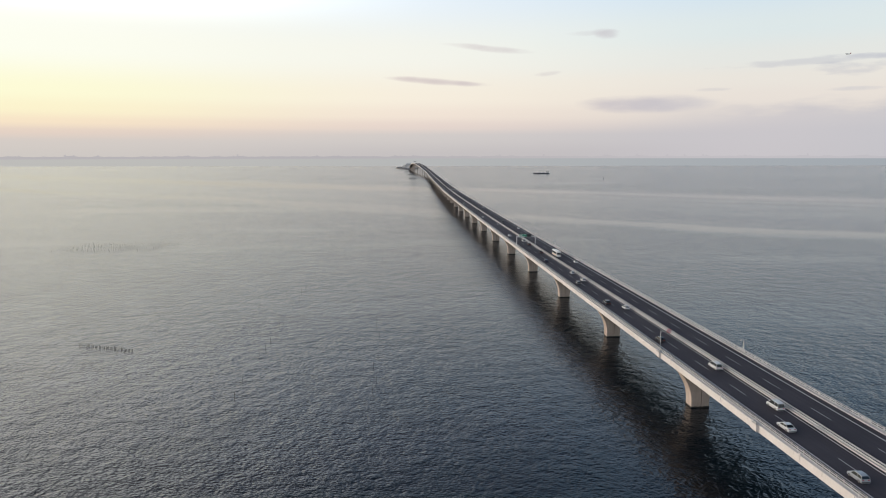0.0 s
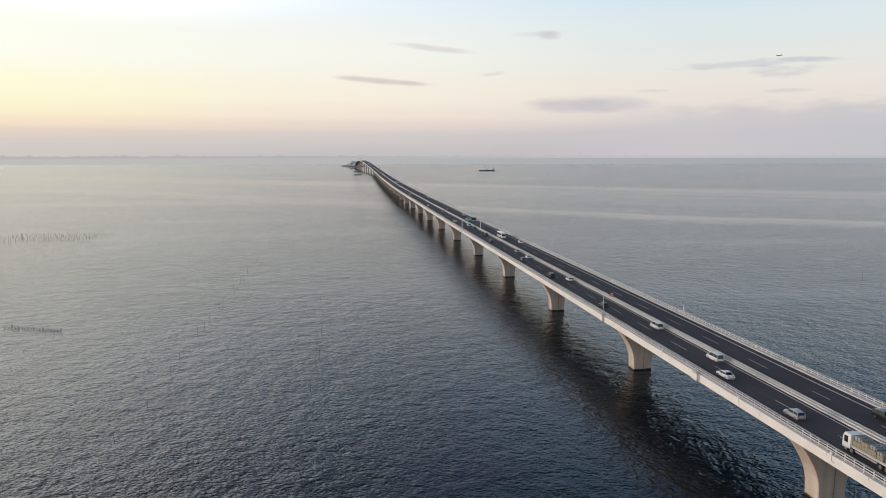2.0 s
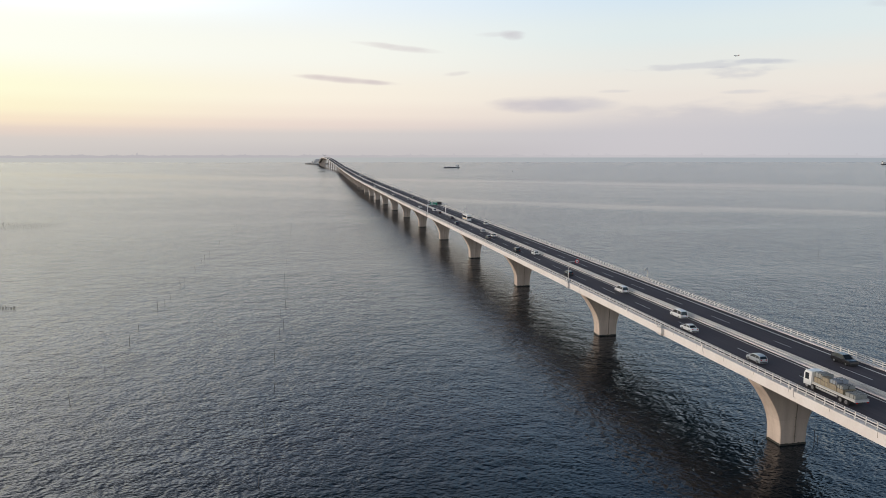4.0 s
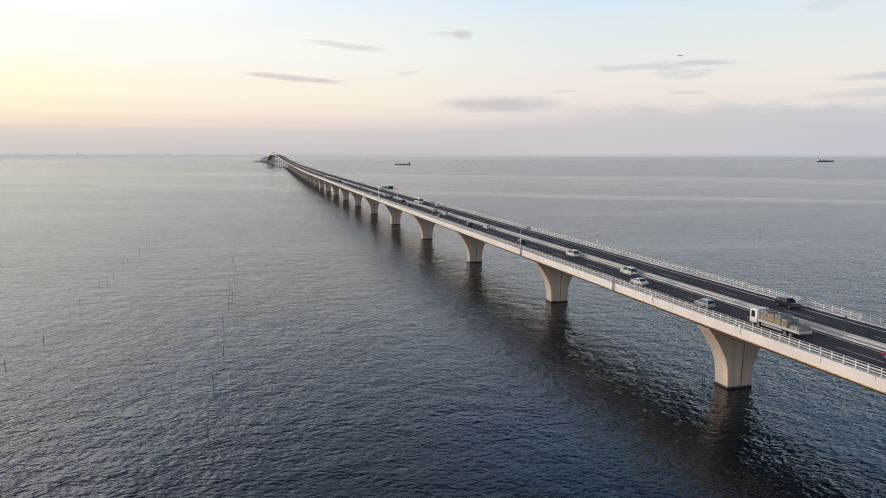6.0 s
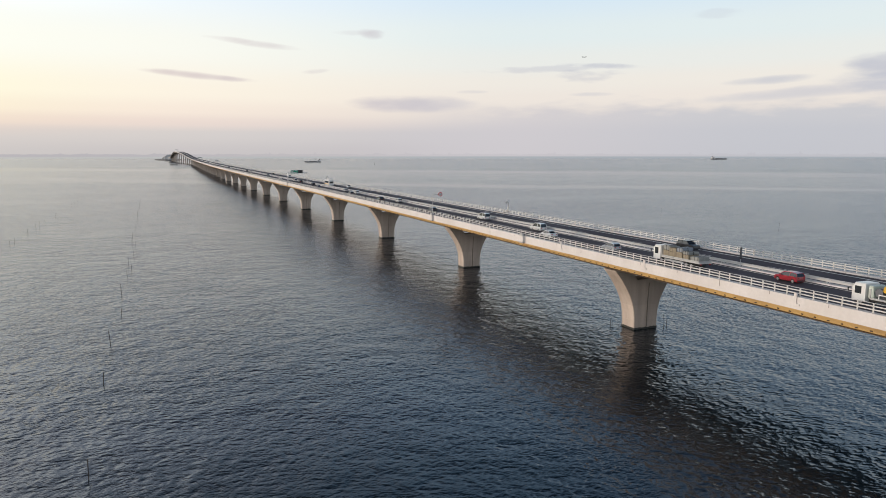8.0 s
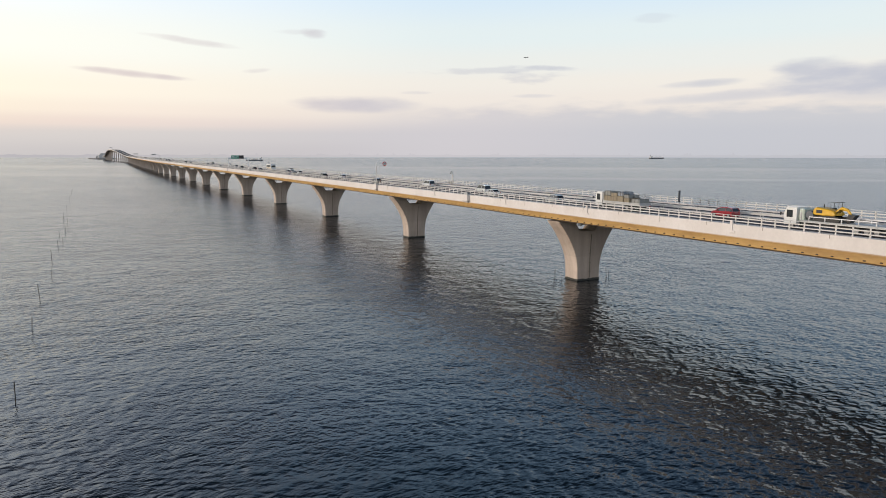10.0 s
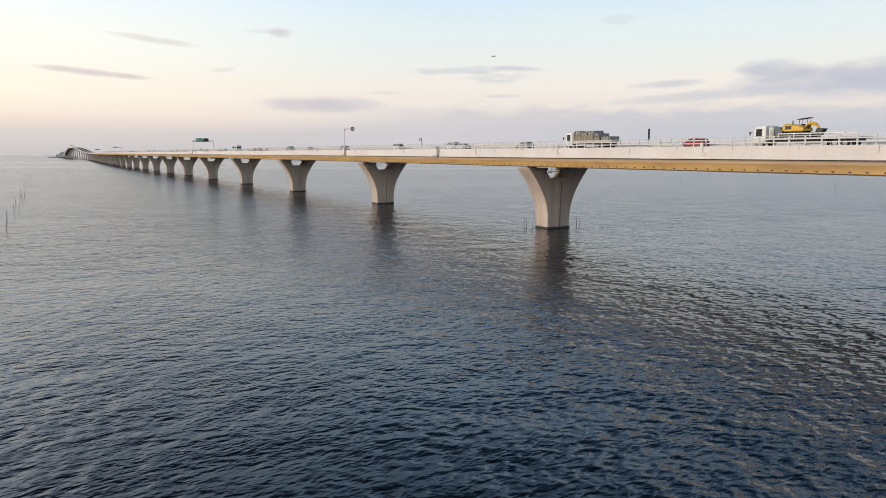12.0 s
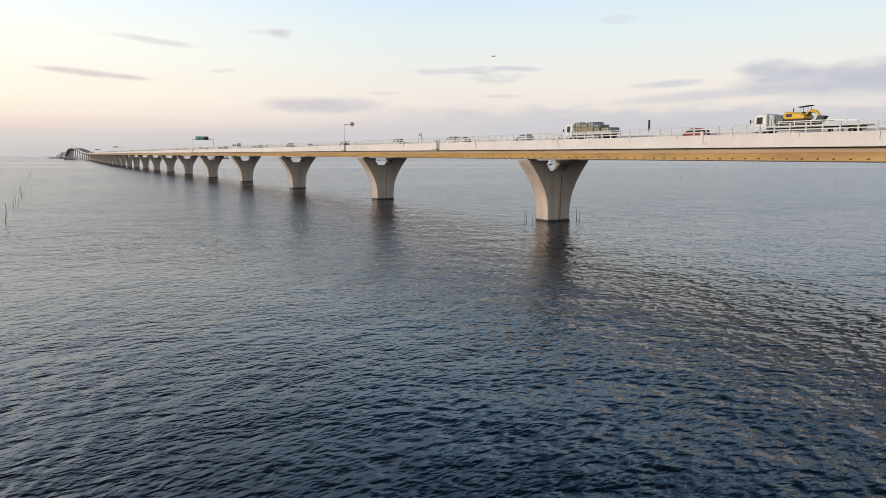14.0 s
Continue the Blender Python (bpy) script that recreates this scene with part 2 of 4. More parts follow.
RED = surface("sign_red", (0.62, 0.03, 0.03), (0.48, 0.03, 0.03), 0.4, 0, 4.0, 0.6, 0.3)
YELLOW = surface("machine_yellow", (0.72, 0.42, 0.03), (0.45, 0.26, 0.03), 0.45, 0, 6.0, 0.9, 0.5)
WOOD = surface("crate_wood", (0.30, 0.255, 0.18), (0.17, 0.14, 0.095), 0.8, 0, 9.0, 1.4, 0.6, (1, 1, 3), 0.006)
SHEET = surface("blue_grey_sheeting", (0.27, 0.30, 0.34), (0.18, 0.20, 0.23), 0.6, 0, 4.0, 0.9, 0.5)
CANVAS = surface("pale_canvas", (0.30, 0.305, 0.29), (0.19, 0.195, 0.185), 0.8, 0, 3.0, 0.9, 0.6)
HULL = surface("ship_hull_grey", (0.10, 0.12, 0.15), (0.16, 0.12, 0.10), 0.5, 0, 0.3, 0.05, 0.6)
SHIPWHITE = surface("ship_house_white", (0.66, 0.66, 0.65), (0.45, 0.44, 0.42), 0.5, 0, 0.4, 0.1, 0.5)
ROCK = surface("island_revetment", (0.20, 0.19, 0.18), (0.11, 0.11, 0.11), 0.9, 0, 0.3, 0.05, 0.6, (1, 1, 1), 0.3)
FACADE = surface("island_building_white", (0.62, 0.60, 0.58), (0.44, 0.42, 0.41), 0.7, 0, 0.4, 0.05, 0.5)


def asphalt():
    m, nt, b = node_mat("asphalt")
    pos = nt.nodes.new("ShaderNodeNewGeometry").outputs["Position"]
    fine = noise_node(nt, pos, 14.0, 6.0, 0.7)
    broad = ramped(nt, noise_node(nt, mapped(nt, pos, (1.4, 0.03, 1)), 0.8, 4.0), 0.35, 0.7)
    patch = ramped(nt, noise_node(nt, pos, 0.06, 4.0), 0.35, 0.7)
    c = mix_col(nt, broad, (0.070, 0.062, 0.076), (0.096, 0.086, 0.100))
    c = mix_col(nt, patch, c, (0.060, 0.053, 0.066))
    c = mix_col(nt, ramped(nt, fine, 0.35, 0.8, 0, 0.5), c, (0.11, 0.10, 0.105))
    nt.links.new(c, b.inputs["Base Color"])
    b.inputs["Roughness"].default_value = 0.92
    b.inputs["Specular IOR Level"].default_value = 0.25
    n = nt.nodes.new("ShaderNodeBump")
    n.inputs["Distance"].default_value, n.inputs["Strength"].default_value = 0.01, 0.6
    nt.links.new(fine, n.inputs["Height"])
    nt.links.new(n.outputs[0], b.inputs["Normal"])
    return m


ASPHALT = asphalt()


LEAN, FLAT, AWAY_MOST = 0.025, 0.06, 0.047
WIND, CRESTS = 16.0, 2.0  # the wind and the waves run this many degrees right of the bridge's line


def sea_height(layers):
    """A node group: place to the height of swell, chop and ripples, lower in the slicks."""
    g = bpy.data.node_groups.new("sea_height", "ShaderNodeTree")
    g.interface.new_socket("place", in_out="INPUT", socket_type="NodeSocketVector")
    g.interface.new_socket("height", in_out="OUTPUT", socket_type="NodeSocketFloat")
    src = g.nodes.new("NodeGroupInput").outputs[0]

    def layer(scale, along, turn, detail, rough, weight, crested=0):
        m = g.nodes.new("ShaderNodeMapping")
        m.vector_type = "TEXTURE"
        m.inputs["Rotation"].default_value = (0, 0, radians(-CRESTS + turn))
        m.inputs["Scale"].default_value = (1 / along, 1, 1)
        g.links.new(src, m.inputs["Vector"])
        n = noise_node(g, m.outputs[0], scale, detail, rough)
        if crested:  # sharp crests over round troughs
            for op, q in (("SUBTRACT", 0.5), ("POWER", 2.0), ("ADD", 0.0012), ("SQRT", 0.0), ("MULTIPLY", -1.0)):
                c = g.nodes.new("ShaderNodeMath")
                c.operation = op
                g.links.new(n, c.inputs[0])
                c.inputs[1].default_value = q
                n = c.outputs[0]
        k = g.nodes.new("ShaderNodeMath")
        k.operation = "MULTIPLY"
        g.links.new(n, k.inputs[0])
        k.inputs[1].default_value = weight
        return k.outputs[0]

    total = None
    for spec in layers:
        o = layer(*spec)
        if total is None:
            total = o
        else:
            k = g.nodes.new("ShaderNodeMath")
            g.links.new(total, k.inputs[0]), g.links.new(o, k.inputs[1])
            total = k.outputs[0]
    g.links.new(total, g.nodes.new("NodeGroupOutput").inputs[0])
    return g


# size (1/m), stretch along the crests, turn, detail, roughness, height (m), crested or round
SWELL = [(0.03, 0.8, 10, 1.0, 0.5, 0.3), (0.10, 1.0, 16, 2.0, 0.5, 0.50), (0.24, 1.0, -14, 2.0, 0.6, 0.46), (0.5, 0.9, 12, 1.0, 0.5, 0.35, 1), (0.95, 0.7, -16, 1.0, 0.5, 0.34, 1)]
CHOP = [(1.7, 0.6, 14, 1.0, 0.5, 0.20, 1), (3.0, 0.6, 0, 1.0, 0.5, 0.075, 1), (5.8, 0.8, -20, 1.0, 0.5, 0.015)]


def sea():
    """Wind-rippled sea: the slope of the waves turns the surface, calmer in slicks that lie across."""
    m, nt, b = node_mat("sea_water")
    pos = nt.nodes.new("ShaderNodeNewGeometry").outputs["Position"]
    b.inputs["Base Color"].default_value = (0.0040, 0.0098, 0.0158, 1)
    b.inputs["Roughness"].default_value = 0.16
    b.inputs["IOR"].default_value = 1.35
    swell, chop = sea_height(SWELL), sea_height(CHOP)
    step = 0.04

    def height(group, dx, dy):
        v = nt.nodes.new("ShaderNodeVectorMath")
        nt.links.new(pos, v.inputs[0])
        v.inputs[1].default_value = (dx, dy, 0)
        n = nt.nodes.new("ShaderNodeGroup")
        n.node_tree = group
        nt.links.new(v.outputs[0], n.inputs[0])
        return n.outputs[0]

    def math_node(op, a, c):
        n = nt.nodes.new("ShaderNodeMath")
        n.operation = op
        for i, q in enumerate((a, c)):
            if isinstance(q, (int, float)):
                n.inputs[i].default_value = q
            else:
                nt.links.new(q, n.inputs[i])
        return n.outputs[0]

    def slopes(group, reach, k):
        h0 = height(group, 0, 0)
        gx, gy = (math_node("MULTIPLY", math_node("SUBTRACT", height(group, *d), h0), k) for d in ((reach, 0), (0, reach)))
        fore = math_node("ADD", math_node("MULTIPLY", gx, sw), math_node("MULTIPLY", gy, cw))
        side = math_node("SUBTRACT", math_node("MULTIPLY", gx, cw), math_node("MULTIPLY", gy, sw))
        return fore, side

    # calm slicks: two broad ones slant across the bay in many strands; rougher water lies beyond
    sep = nt.nodes.new("ShaderNodeSeparateXYZ")
    nt.links.new(pos, sep.inputs[0])
    wander = noise_node(nt, mapped(nt, pos, (1, 1, 1)), 0.0016, 4.0, 0.6)
    lie = nt.nodes.new("ShaderNodeCombineXYZ")
    across = math_node("ADD", sep.outputs[1], math_node("MULTIPLY", sep.outputs[0], 0.8))
    across = math_node("ADD", across, math_node("MULTIPLY", math_node("SUBTRACT", wander, 0.5), 420.0))
    nt.links.new(math_node("MULTIPLY", across, 0.016), lie.inputs[0])
    nt.links.new(math_node("MULTIPLY", sep.outputs[0], 0.0013), lie.inputs[1])
    strands = noise_node(nt, lie.outputs[0], 1.0, 5.0, 0.6)
    broad = math_node("MULTIPLY", ramped(nt, across, 980, 1380), ramped(nt, across, 1600, 1470))
    thin = ramped(nt, math_node("ABSOLUTE", math_node("SUBTRACT", across, 765.0), 0.0), 90, 15, 0.0, 1.0)
    between = math_node("MULTIPLY", ramped(nt, across, 680, 800), ramped(nt, across, 1500, 1300, 0.0, 0.35))
    bands = math_node("MAXIMUM", math_node("MAXIMUM", broad, thin), between)
    bands = math_node("MULTIPLY", bands, ramped(nt, strands, 0.36, 0.58, 0.2, 1.0))
    faint = ramped(nt, noise_node(nt, mapped(nt, pos, (0.0016, 0.0080, 1)), 1.0, 4.0, 0.5), 0.52, 0.64, 0.0, 0.4)
    slick = math_node("MAXIMUM", bands, faint)
    rough_far = ramped(nt, across, 1500, 1750, 1.0, 1.1)
    patch = ramped(nt, noise_node(nt, mapped(nt, pos, (0.6, 1.0, 1)), 0.012, 4.0, 0.55), 0.3, 0.7, 0.78, 1.18)
    gust = ramped(nt, noise_node(nt, mapped(nt, pos, (0.45, 1.0, 1), WIND), 0.11, 5.0, 0.72), 0.34, 0.66, 0.5, 1.5)
    calm = math_node("MULTIPLY", ramped(nt, slick, 0.0, 1.0, 1.0, 0.14), rough_far)
    strength = math_node("MULTIPLY", math_node("MULTIPLY", calm, patch), gust)
    c = nt.nodes.new("ShaderNodeCombineXYZ")
    sw, cw = math.sin(radians(WIND)), math.cos(radians(WIND))
    fore, side = slopes(chop, step, math_node("MULTIPLY", strength, -1.0 / step))
    fore_swell, side_swell = slopes(swell, 0.25, math_node("MULTIPLY", calm, -4.0))
    # wind waves lean: along the wind the faces that count look back against it
    fore = math_node("SUBTRACT", math_node("SUBTRACT", math_node("MULTIPLY", calm, LEAN), fore), fore_swell)
    fore = math_node("MULTIPLY", math_node("ADD", fore, math_node("SQRT", math_node("ADD", math_node("MULTIPLY", fore, fore), FLAT * FLAT), 0.0)), 0.5)
    fore = math_node("SUBTRACT", fore, AWAY_MOST)
    side = math_node("ADD", math_node("MULTIPLY", side, 0.7), side_swell)
    nt.links.new(math_node("SUBTRACT", math_node("MULTIPLY", side, cw), math_node("MULTIPLY", fore, sw)), c.inputs[0])
    nt.links.new(math_node("SUBTRACT", math_node("MULTIPLY", side, -sw), math_node("MULTIPLY", fore, cw)), c.inputs[1])
    c.inputs[2].default_value = 1.0
    n = nt.nodes.new("ShaderNodeVectorMath")
    n.operation = "NORMALIZE"
    nt.links.new(c.outputs[0], n.inputs[0])
    nt.links.new(n.outputs[0], b.inputs["Normal"])
    return m


SEA = sea()


def paint(name, colour):
    m = surface(name, colour, tuple(v * 0.75 for v in colour), 0.32, 0.0, 20.0, 1.5, 0.25, (1, 1, 1), 0.0, 0.6)
    return m


def glass(name="car_glass"):
    m, nt, b = node_mat(name)
    b.inputs["Base Color"].default_value = (0.02, 0.024, 0.028, 1)
    b.inputs["Roughness"].default_value, b.inputs["IOR"].default_value = 0.06, 1.5
    return m


GLASS = glass()


def lamp_glass(name, colour):
    m, nt, b = node_mat(name)
    b.inputs["Base Color"].default_value = (*colour, 1)
    b.inputs["Roughness"].default_value = 0.13
    return m


HEADLAMP, TAILLAMP = lamp_glass("headlamp_lens", (0.75, 0.75, 0.72)), lamp_glass("tail_lamp_lens", (0.45, 0.02, 0.02))

# ---- mesh helpers ----
def part(name, bm, material, parent=None, label=""):
    me = bpy.data.meshes.new(name)
    bmesh.ops.recalc_face_normals(bm, faces=bm.faces)
    bm.to_mesh(me)
    bm.free()
    return piece(name, me, material, parent, label)


def piece(name, me, material, parent=None, label="", at=None):
    if not me.materials:
        me.materials.append(material)
    ob = new(name, me)
    ob.parent = parent
    if at:
        ob.location = at
    if label:
        ob["label"] = label
    return ob


def mesh_of(name, bm):
    me = bpy.data.meshes.new(name)
    bmesh.ops.recalc_face_normals(bm, faces=bm.faces)
    bm.to_mesh(me)
    bm.free()
    return me


def box(bm, x0, x1, y0, y1, z0, z1, bevel=0.0):
    r = bmesh.ops.create_cube(bm, size=1, matrix=Matrix.Translation(((x0 + x1) / 2, (y0 + y1) / 2, (z0 + z1) / 2)) @ Matrix.Diagonal((abs(x1 - x0), abs(y1 - y0), abs(z1 - z0), 1)))
    if bevel:
        edges = list({e for v in r["verts"] for e in v.link_edges})
        bmesh.ops.bevel(bm, geom=edges, offset=bevel, segments=1, affect="EDGES")
    return bm


def rod(bm, a, b, r, seg=8, r2=None):
    a, b = Vector(a), Vector(b)
    turn = (b - a).to_track_quat("Z", "Y").to_matrix().to_4x4()
    bmesh.ops.create_cone(bm, cap_ends=True, segments=seg, radius1=r, radius2=r if r2 is None else r2, depth=(b - a).length, matrix=Matrix.Translation((a + b) / 2) @ turn)
    return bm


def loft(bm, rings, caps=True):
    """Skins closed rings of as many points each."""
    rows = [[bm.verts.new(p) for p in ring] for ring in rings]
    n = len(rows[0])
    for lo, hi in zip(rows, rows[1:]):
        for i in range(n):
            bm.faces.new((lo[i], lo[(i + 1) % n], hi[(i + 1) % n], hi[i]))
    if caps:
        bm.faces.new(rows[0][::-1])
        bm.faces.new(rows[-1])
    return bm


def empty(name, at=(0, 0, 0), turn=0.0):
    ob = new(name)
    ob.empty_display_size = 0.5
    ob.matrix_basis = pose(*at, 0, 0, turn)
    return ob


def glide(y, knots):
    """A smooth curve through the knots."""
    if y <= knots[0][0]:
        return knots[0][1]
    for i in range(len(knots) - 1):
        (a, p), (b, q) = knots[i], knots[i + 1]
        if y <= b:
            s0 = (q - knots[i - 1][1]) / (b - knots[i - 1][0]) if i else (q - p) / (b - a)
            s1 = (knots[i + 2][1] - p) / (knots[i + 2][0] - a) if i + 2 < len(knots) else (q - p) / (b - a)
            u, h = (y - a) / (b - a), b - a
            return (2 * u**3 - 3 * u**2 + 1) * p + (u**3 - 2 * u**2 + u) * h * s0 + (3 * u**2 - 2 * u**3) * q + (u**3 - u**2) * h * s1
    return knots[-1][1]


# ---- the bridge's line: sideways drift and rise along its length ----
DRIFT = [(-500, 0), (0, 0), (500, 0), (1000, 4), (1750, 22), (2150, 31), (2450, 26), (2780, 12), (3050, 8), (3313, 7), (3560, 7)]
RISE = [(-500, -0.8), (-60, -0.1), (0, 0.0), (80, 0.25), (500, 1.2), (1000, 2.2), (1750, 3.5), (2050, 4.5), (2300, 9.5), (2550, 20.0), (2780, 26.0), (3000, 21.5), (3313, 4.0), (3560, 0.0)]
MID = 1.0                      # the deck's middle lies a little beside the piers' line
ROAD, KERB = 15.0, 15.22       # heights at the first pier
SOUTH, NORTH = -420.0, 3600.0
OUT = 11.9                     # half the deck's width


def drift(y):
    return glide(y, DRIFT)


def rise(y):
    return glide(y, RISE)


def stations(a, b, step):
    n = max(1, round((b - a) / step))
    return [a + (b - a) * i / n for i in range(n + 1)]


def run(name, sections, ys, material, parent, label=""):
    """Sweeps closed cross-sections (x, z) along the bridge's line as one mesh."""
    verts, faces = [], []
    for sec in sections:
        n, base = len(sec), len(verts)
        for y in ys:
            dx, dz = drift(y) + MID, rise(y)
            verts += [(x + dx, y, z + dz) for x, z in sec]
        for k in range(len(ys) - 1):
            for i in range(n):
                a, b = base + k * n + i, base + k * n + (i + 1) % n
                faces.append((a, b, b + n, a + n))
        faces.append(tuple(base + i for i in range(n))[::-1])
        faces.append(tuple(base + (len(ys) - 1) * n + i for i in range(n)))
    me = bpy.data.meshes.new(name)
    me.from_pydata(verts, [], faces)
    bm = bmesh.new()
    bm.from_mesh(me)
    bmesh.ops.recalc_face_normals(bm, faces=bm.faces)
    bm.to_mesh(me)
    bm.free()
    return piece(name, me, material, parent, label)


def rect(x0, x1, z0, z1):
    return [(x0, z0), (x1, z0), (x1, z1), (x0, z1)]


# ---- sea ----
bm = bmesh.new()
bmesh.ops.create_circle(bm, cap_ends=True, segments=64, radius=30000)
water = part("water", bm, SEA)
tagged(water, "wind-rippled dark blue-grey sea with paler slicks", "sea", kind="structure")

# ---- bridge ----
bridge = empty("bridge")
tagged(bridge, "long white motorway bridge on flared concrete piers", "bridge", kind="structure")
YS = stations(SOUTH, 400, 40) + stations(400, NORTH, 30)[1:]
FAR = next(i for i, y in enumerate(YS) if y > 1950)  # from here on the girders are grey, paled to stand for haze

run("road_slab", [[(-10.9, 14.3), (10.9, 14.3), (10.9, ROAD), (-10.9, ROAD)]], YS, ASPHALT, bridge, "dark asphalt road surface")
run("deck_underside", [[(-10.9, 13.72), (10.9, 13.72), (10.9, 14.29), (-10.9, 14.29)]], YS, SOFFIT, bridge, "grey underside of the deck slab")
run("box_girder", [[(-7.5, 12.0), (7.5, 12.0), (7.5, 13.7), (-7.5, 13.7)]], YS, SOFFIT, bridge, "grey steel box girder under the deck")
for s in (-1, 1):
    f = lambda pts: [(s * x, z) for x, z in pts]
    run("parapet", [f([(10.92, 13.72), (OUT, 13.60), (OUT + 0.02, KERB - 0.05), (OUT - 0.03, KERB), (10.95, KERB), (10.92, KERB - 0.05)])], YS, PARAPET, bridge, "white concrete edge beam")
    for ys, ledge, web in ((YS[:FAR + 1], LIP, OCHRE), (YS[FAR:], HAZE_STEEL, HAZE_STEEL)):
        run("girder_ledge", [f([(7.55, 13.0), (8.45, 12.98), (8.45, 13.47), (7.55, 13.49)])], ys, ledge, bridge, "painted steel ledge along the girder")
        run("edge_girder", [f([(7.52, 12.0), (8.22, 12.0), (8.25, 12.06), (8.25, 12.97), (7.52, 12.99)])], ys, web, bridge, "ochre painted steel girder web" if web is OCHRE else "steel girder web, paled to grey in place of haze")
    # a dark strip stands for the shadow that the overhang casts on the girder
    run("overhang_shadow_strip", [f([(7.55, 13.51), (8.75, 13.50), (8.75, 13.71), (7.55, 13.71)])], YS, SHADOW_STEEL, bridge, "dark strip painted as the deck overhang's shadow")
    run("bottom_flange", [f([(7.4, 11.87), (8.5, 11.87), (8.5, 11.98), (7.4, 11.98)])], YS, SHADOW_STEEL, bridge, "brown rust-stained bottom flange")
    run("road_edge_line", [f(rect(8.95, 9.25, ROAD + 0.008, ROAD + 0.03))], YS, LINE, bridge)
    run("inner_line", [f(rect(1.25, 1.45, ROAD + 0.008, ROAD + 0.03))], YS, LINE, bridge)
run("median_kerb", [[(-0.55, ROAD + 0.004), (0.55, ROAD + 0.004), (0.50, ROAD + 0.22), (-0.50, ROAD + 0.22)]], YS, PARAPET, bridge, "pale concrete median strip")
for s in (-1, 1):
    run("median_rail", [rect(s * 0.40 - 0.05, s * 0.40 + 0.05, ROAD + 0.50, ROAD + 0.82)], YS, RAIL, bridge, "white steel guard rail")

# dashed lane lines: 8 m paint, 12 m gap
dash = bmesh.new()
box(dash, -0.075, 0.075, -4, 4, 0.0, 0.006)
dash_mesh = mesh_of("lane_dash", dash)
far_v, far_f = [], []
for lane, first in ((-5.2, 48.9), (5.2, 52.5)):
    for k in range(-18, 172):
        y = first + 20.2 * k
        if y < -110 or y < 620:
            if y > SOUTH + 20:
                piece("lane_dash", dash_mesh, LINE, bridge, at=(lane + MID + drift(y), y, ROAD + rise(y) + 0.005))
        else:
            b = len(far_v)
            for yy in (y - 4, y + 4):
                for x in (-0.08, 0.08):
                    far_v.append((lane + MID + drift(yy) + x, yy, ROAD + rise(yy) + 0.02))
            far_f.append((b, b + 1, b + 3, b + 2))
me = bpy.data.meshes.new("distant_lane_dashes")
me.from_pydata(far_v, [], far_f)
tagged(piece("distant_lane_dashes", me, LINE, bridge), kind="stuff")

# railings on both edges: posts every 2 m, two flat rails and a thin top rail
post = bmesh.new()
box(post, -0.06, 0.06, -0.09, 0.09, 0.0, 1.10, 0.015)
box(post, -0.11, 0.11, -0.13, 0.13, 0.0, 0.03)
post_mesh = mesh_of("rail_post", post)
for s in (-1, 1):
    edge = s * (OUT - 0.45)
    run("lower_rail", [rect(edge - 0.06, edge + 0.06, KERB + 0.31, KERB + 0.44)], YS, RAIL, bridge)
    run("upper_rail", [rect(edge - 0.06, edge + 0.06, KERB + 0.70, KERB + 0.84)], YS, RAIL, bridge)
    run("top_rail", [rect(edge - 0.035, edge + 0.035, KERB + 1.07, KERB + 1.14)], YS, GALV, bridge)
    v, f = [], []
    for k in range(-60, 700):
        y = -55.4 + 2.0 * k
        if -110 < y < 185:
            piece("rail_post", post_mesh, RAIL, bridge, at=(edge + MID, y, KERB + rise(y)))
        elif y < 1250 and y > SOUTH:
            b, x, z = len(v), edge + MID + drift(y), KERB + rise(y)
            v += [(x + i, y + j, z + h) for h in (0, 1.1) for i, j in ((-0.06, -0.09), (0.06, -0.09), (0.06, 0.09), (-0.06, 0.09))]
            f += [(b + i, b + (i + 1) % 4, b + 4 + (i + 1) % 4, b + 4 + i) for i in range(4)] + [(b + 4, b + 5, b + 6, b + 7)]
    me = bpy.data.meshes.new("distant_rail_posts")
    me.from_pydata(v, [], f)
    tagged(piece("distant_rail_posts", me, RAIL, bridge), kind="stuff")

# posts of the median rails every 4 m
mp = bmesh.new()
box(mp, -0.06, 0.06, -0.07, 0.07, 0.0, 0.64, 0.012)
mp_mesh = mesh_of("median_post", mp)
for k in range(-25, 60):
    y = 4.0 * k
    for s in (-1, 1):
        piece("median_post", mp_mesh, RAIL, bridge, at=(MID + s * 0.28, y, ROAD + 0.21 + rise(y)))

# bracket lugs along the edge girder every 2 m
lug = bmesh.new()
box(lug, -0.10, 0.06, -0.14, 0.14, -0.07, 0.07, 0.02)
lug_mesh = mesh_of("girder_lug", lug)
for k in range(-20, 110):
    y = -45.15 + 1.97 * k
    piece("girder_lug", lug_mesh, SHADOW_STEEL, bridge, at=(MID - 8.29, y, 12.22 + rise(y)))

# drain pilasters on the edge beams
pil = bmesh.new()
box(pil, -0.14, 0.10, -0.22, 0.22, -1.15, 0.50, 0.03)
box(pil, -0.10, 0.10, -0.62, -0.18, -1.15, -0.82, 0.03)
pil_mesh = mesh_of("drain_pilaster", pil)
for y in (-104.0, -75.0, -45.2, -15.0, 11.1, 43.7, 73.7, 105.0, 135.0, 165.0, 195.0, 225.0, 255.0, 285.0, 345.0, 375.0, 405.0):
    for s in (-1, 1):
        o = piece("drain_pilaster", pil_mesh, PARAPET, bridge, "pale drain pilaster on the edge beam", at=(MID + s * (OUT + 0.02), y, KERB + rise(y)))
        o.rotation_euler = (0, 0, 0 if s < 0 else math.pi)

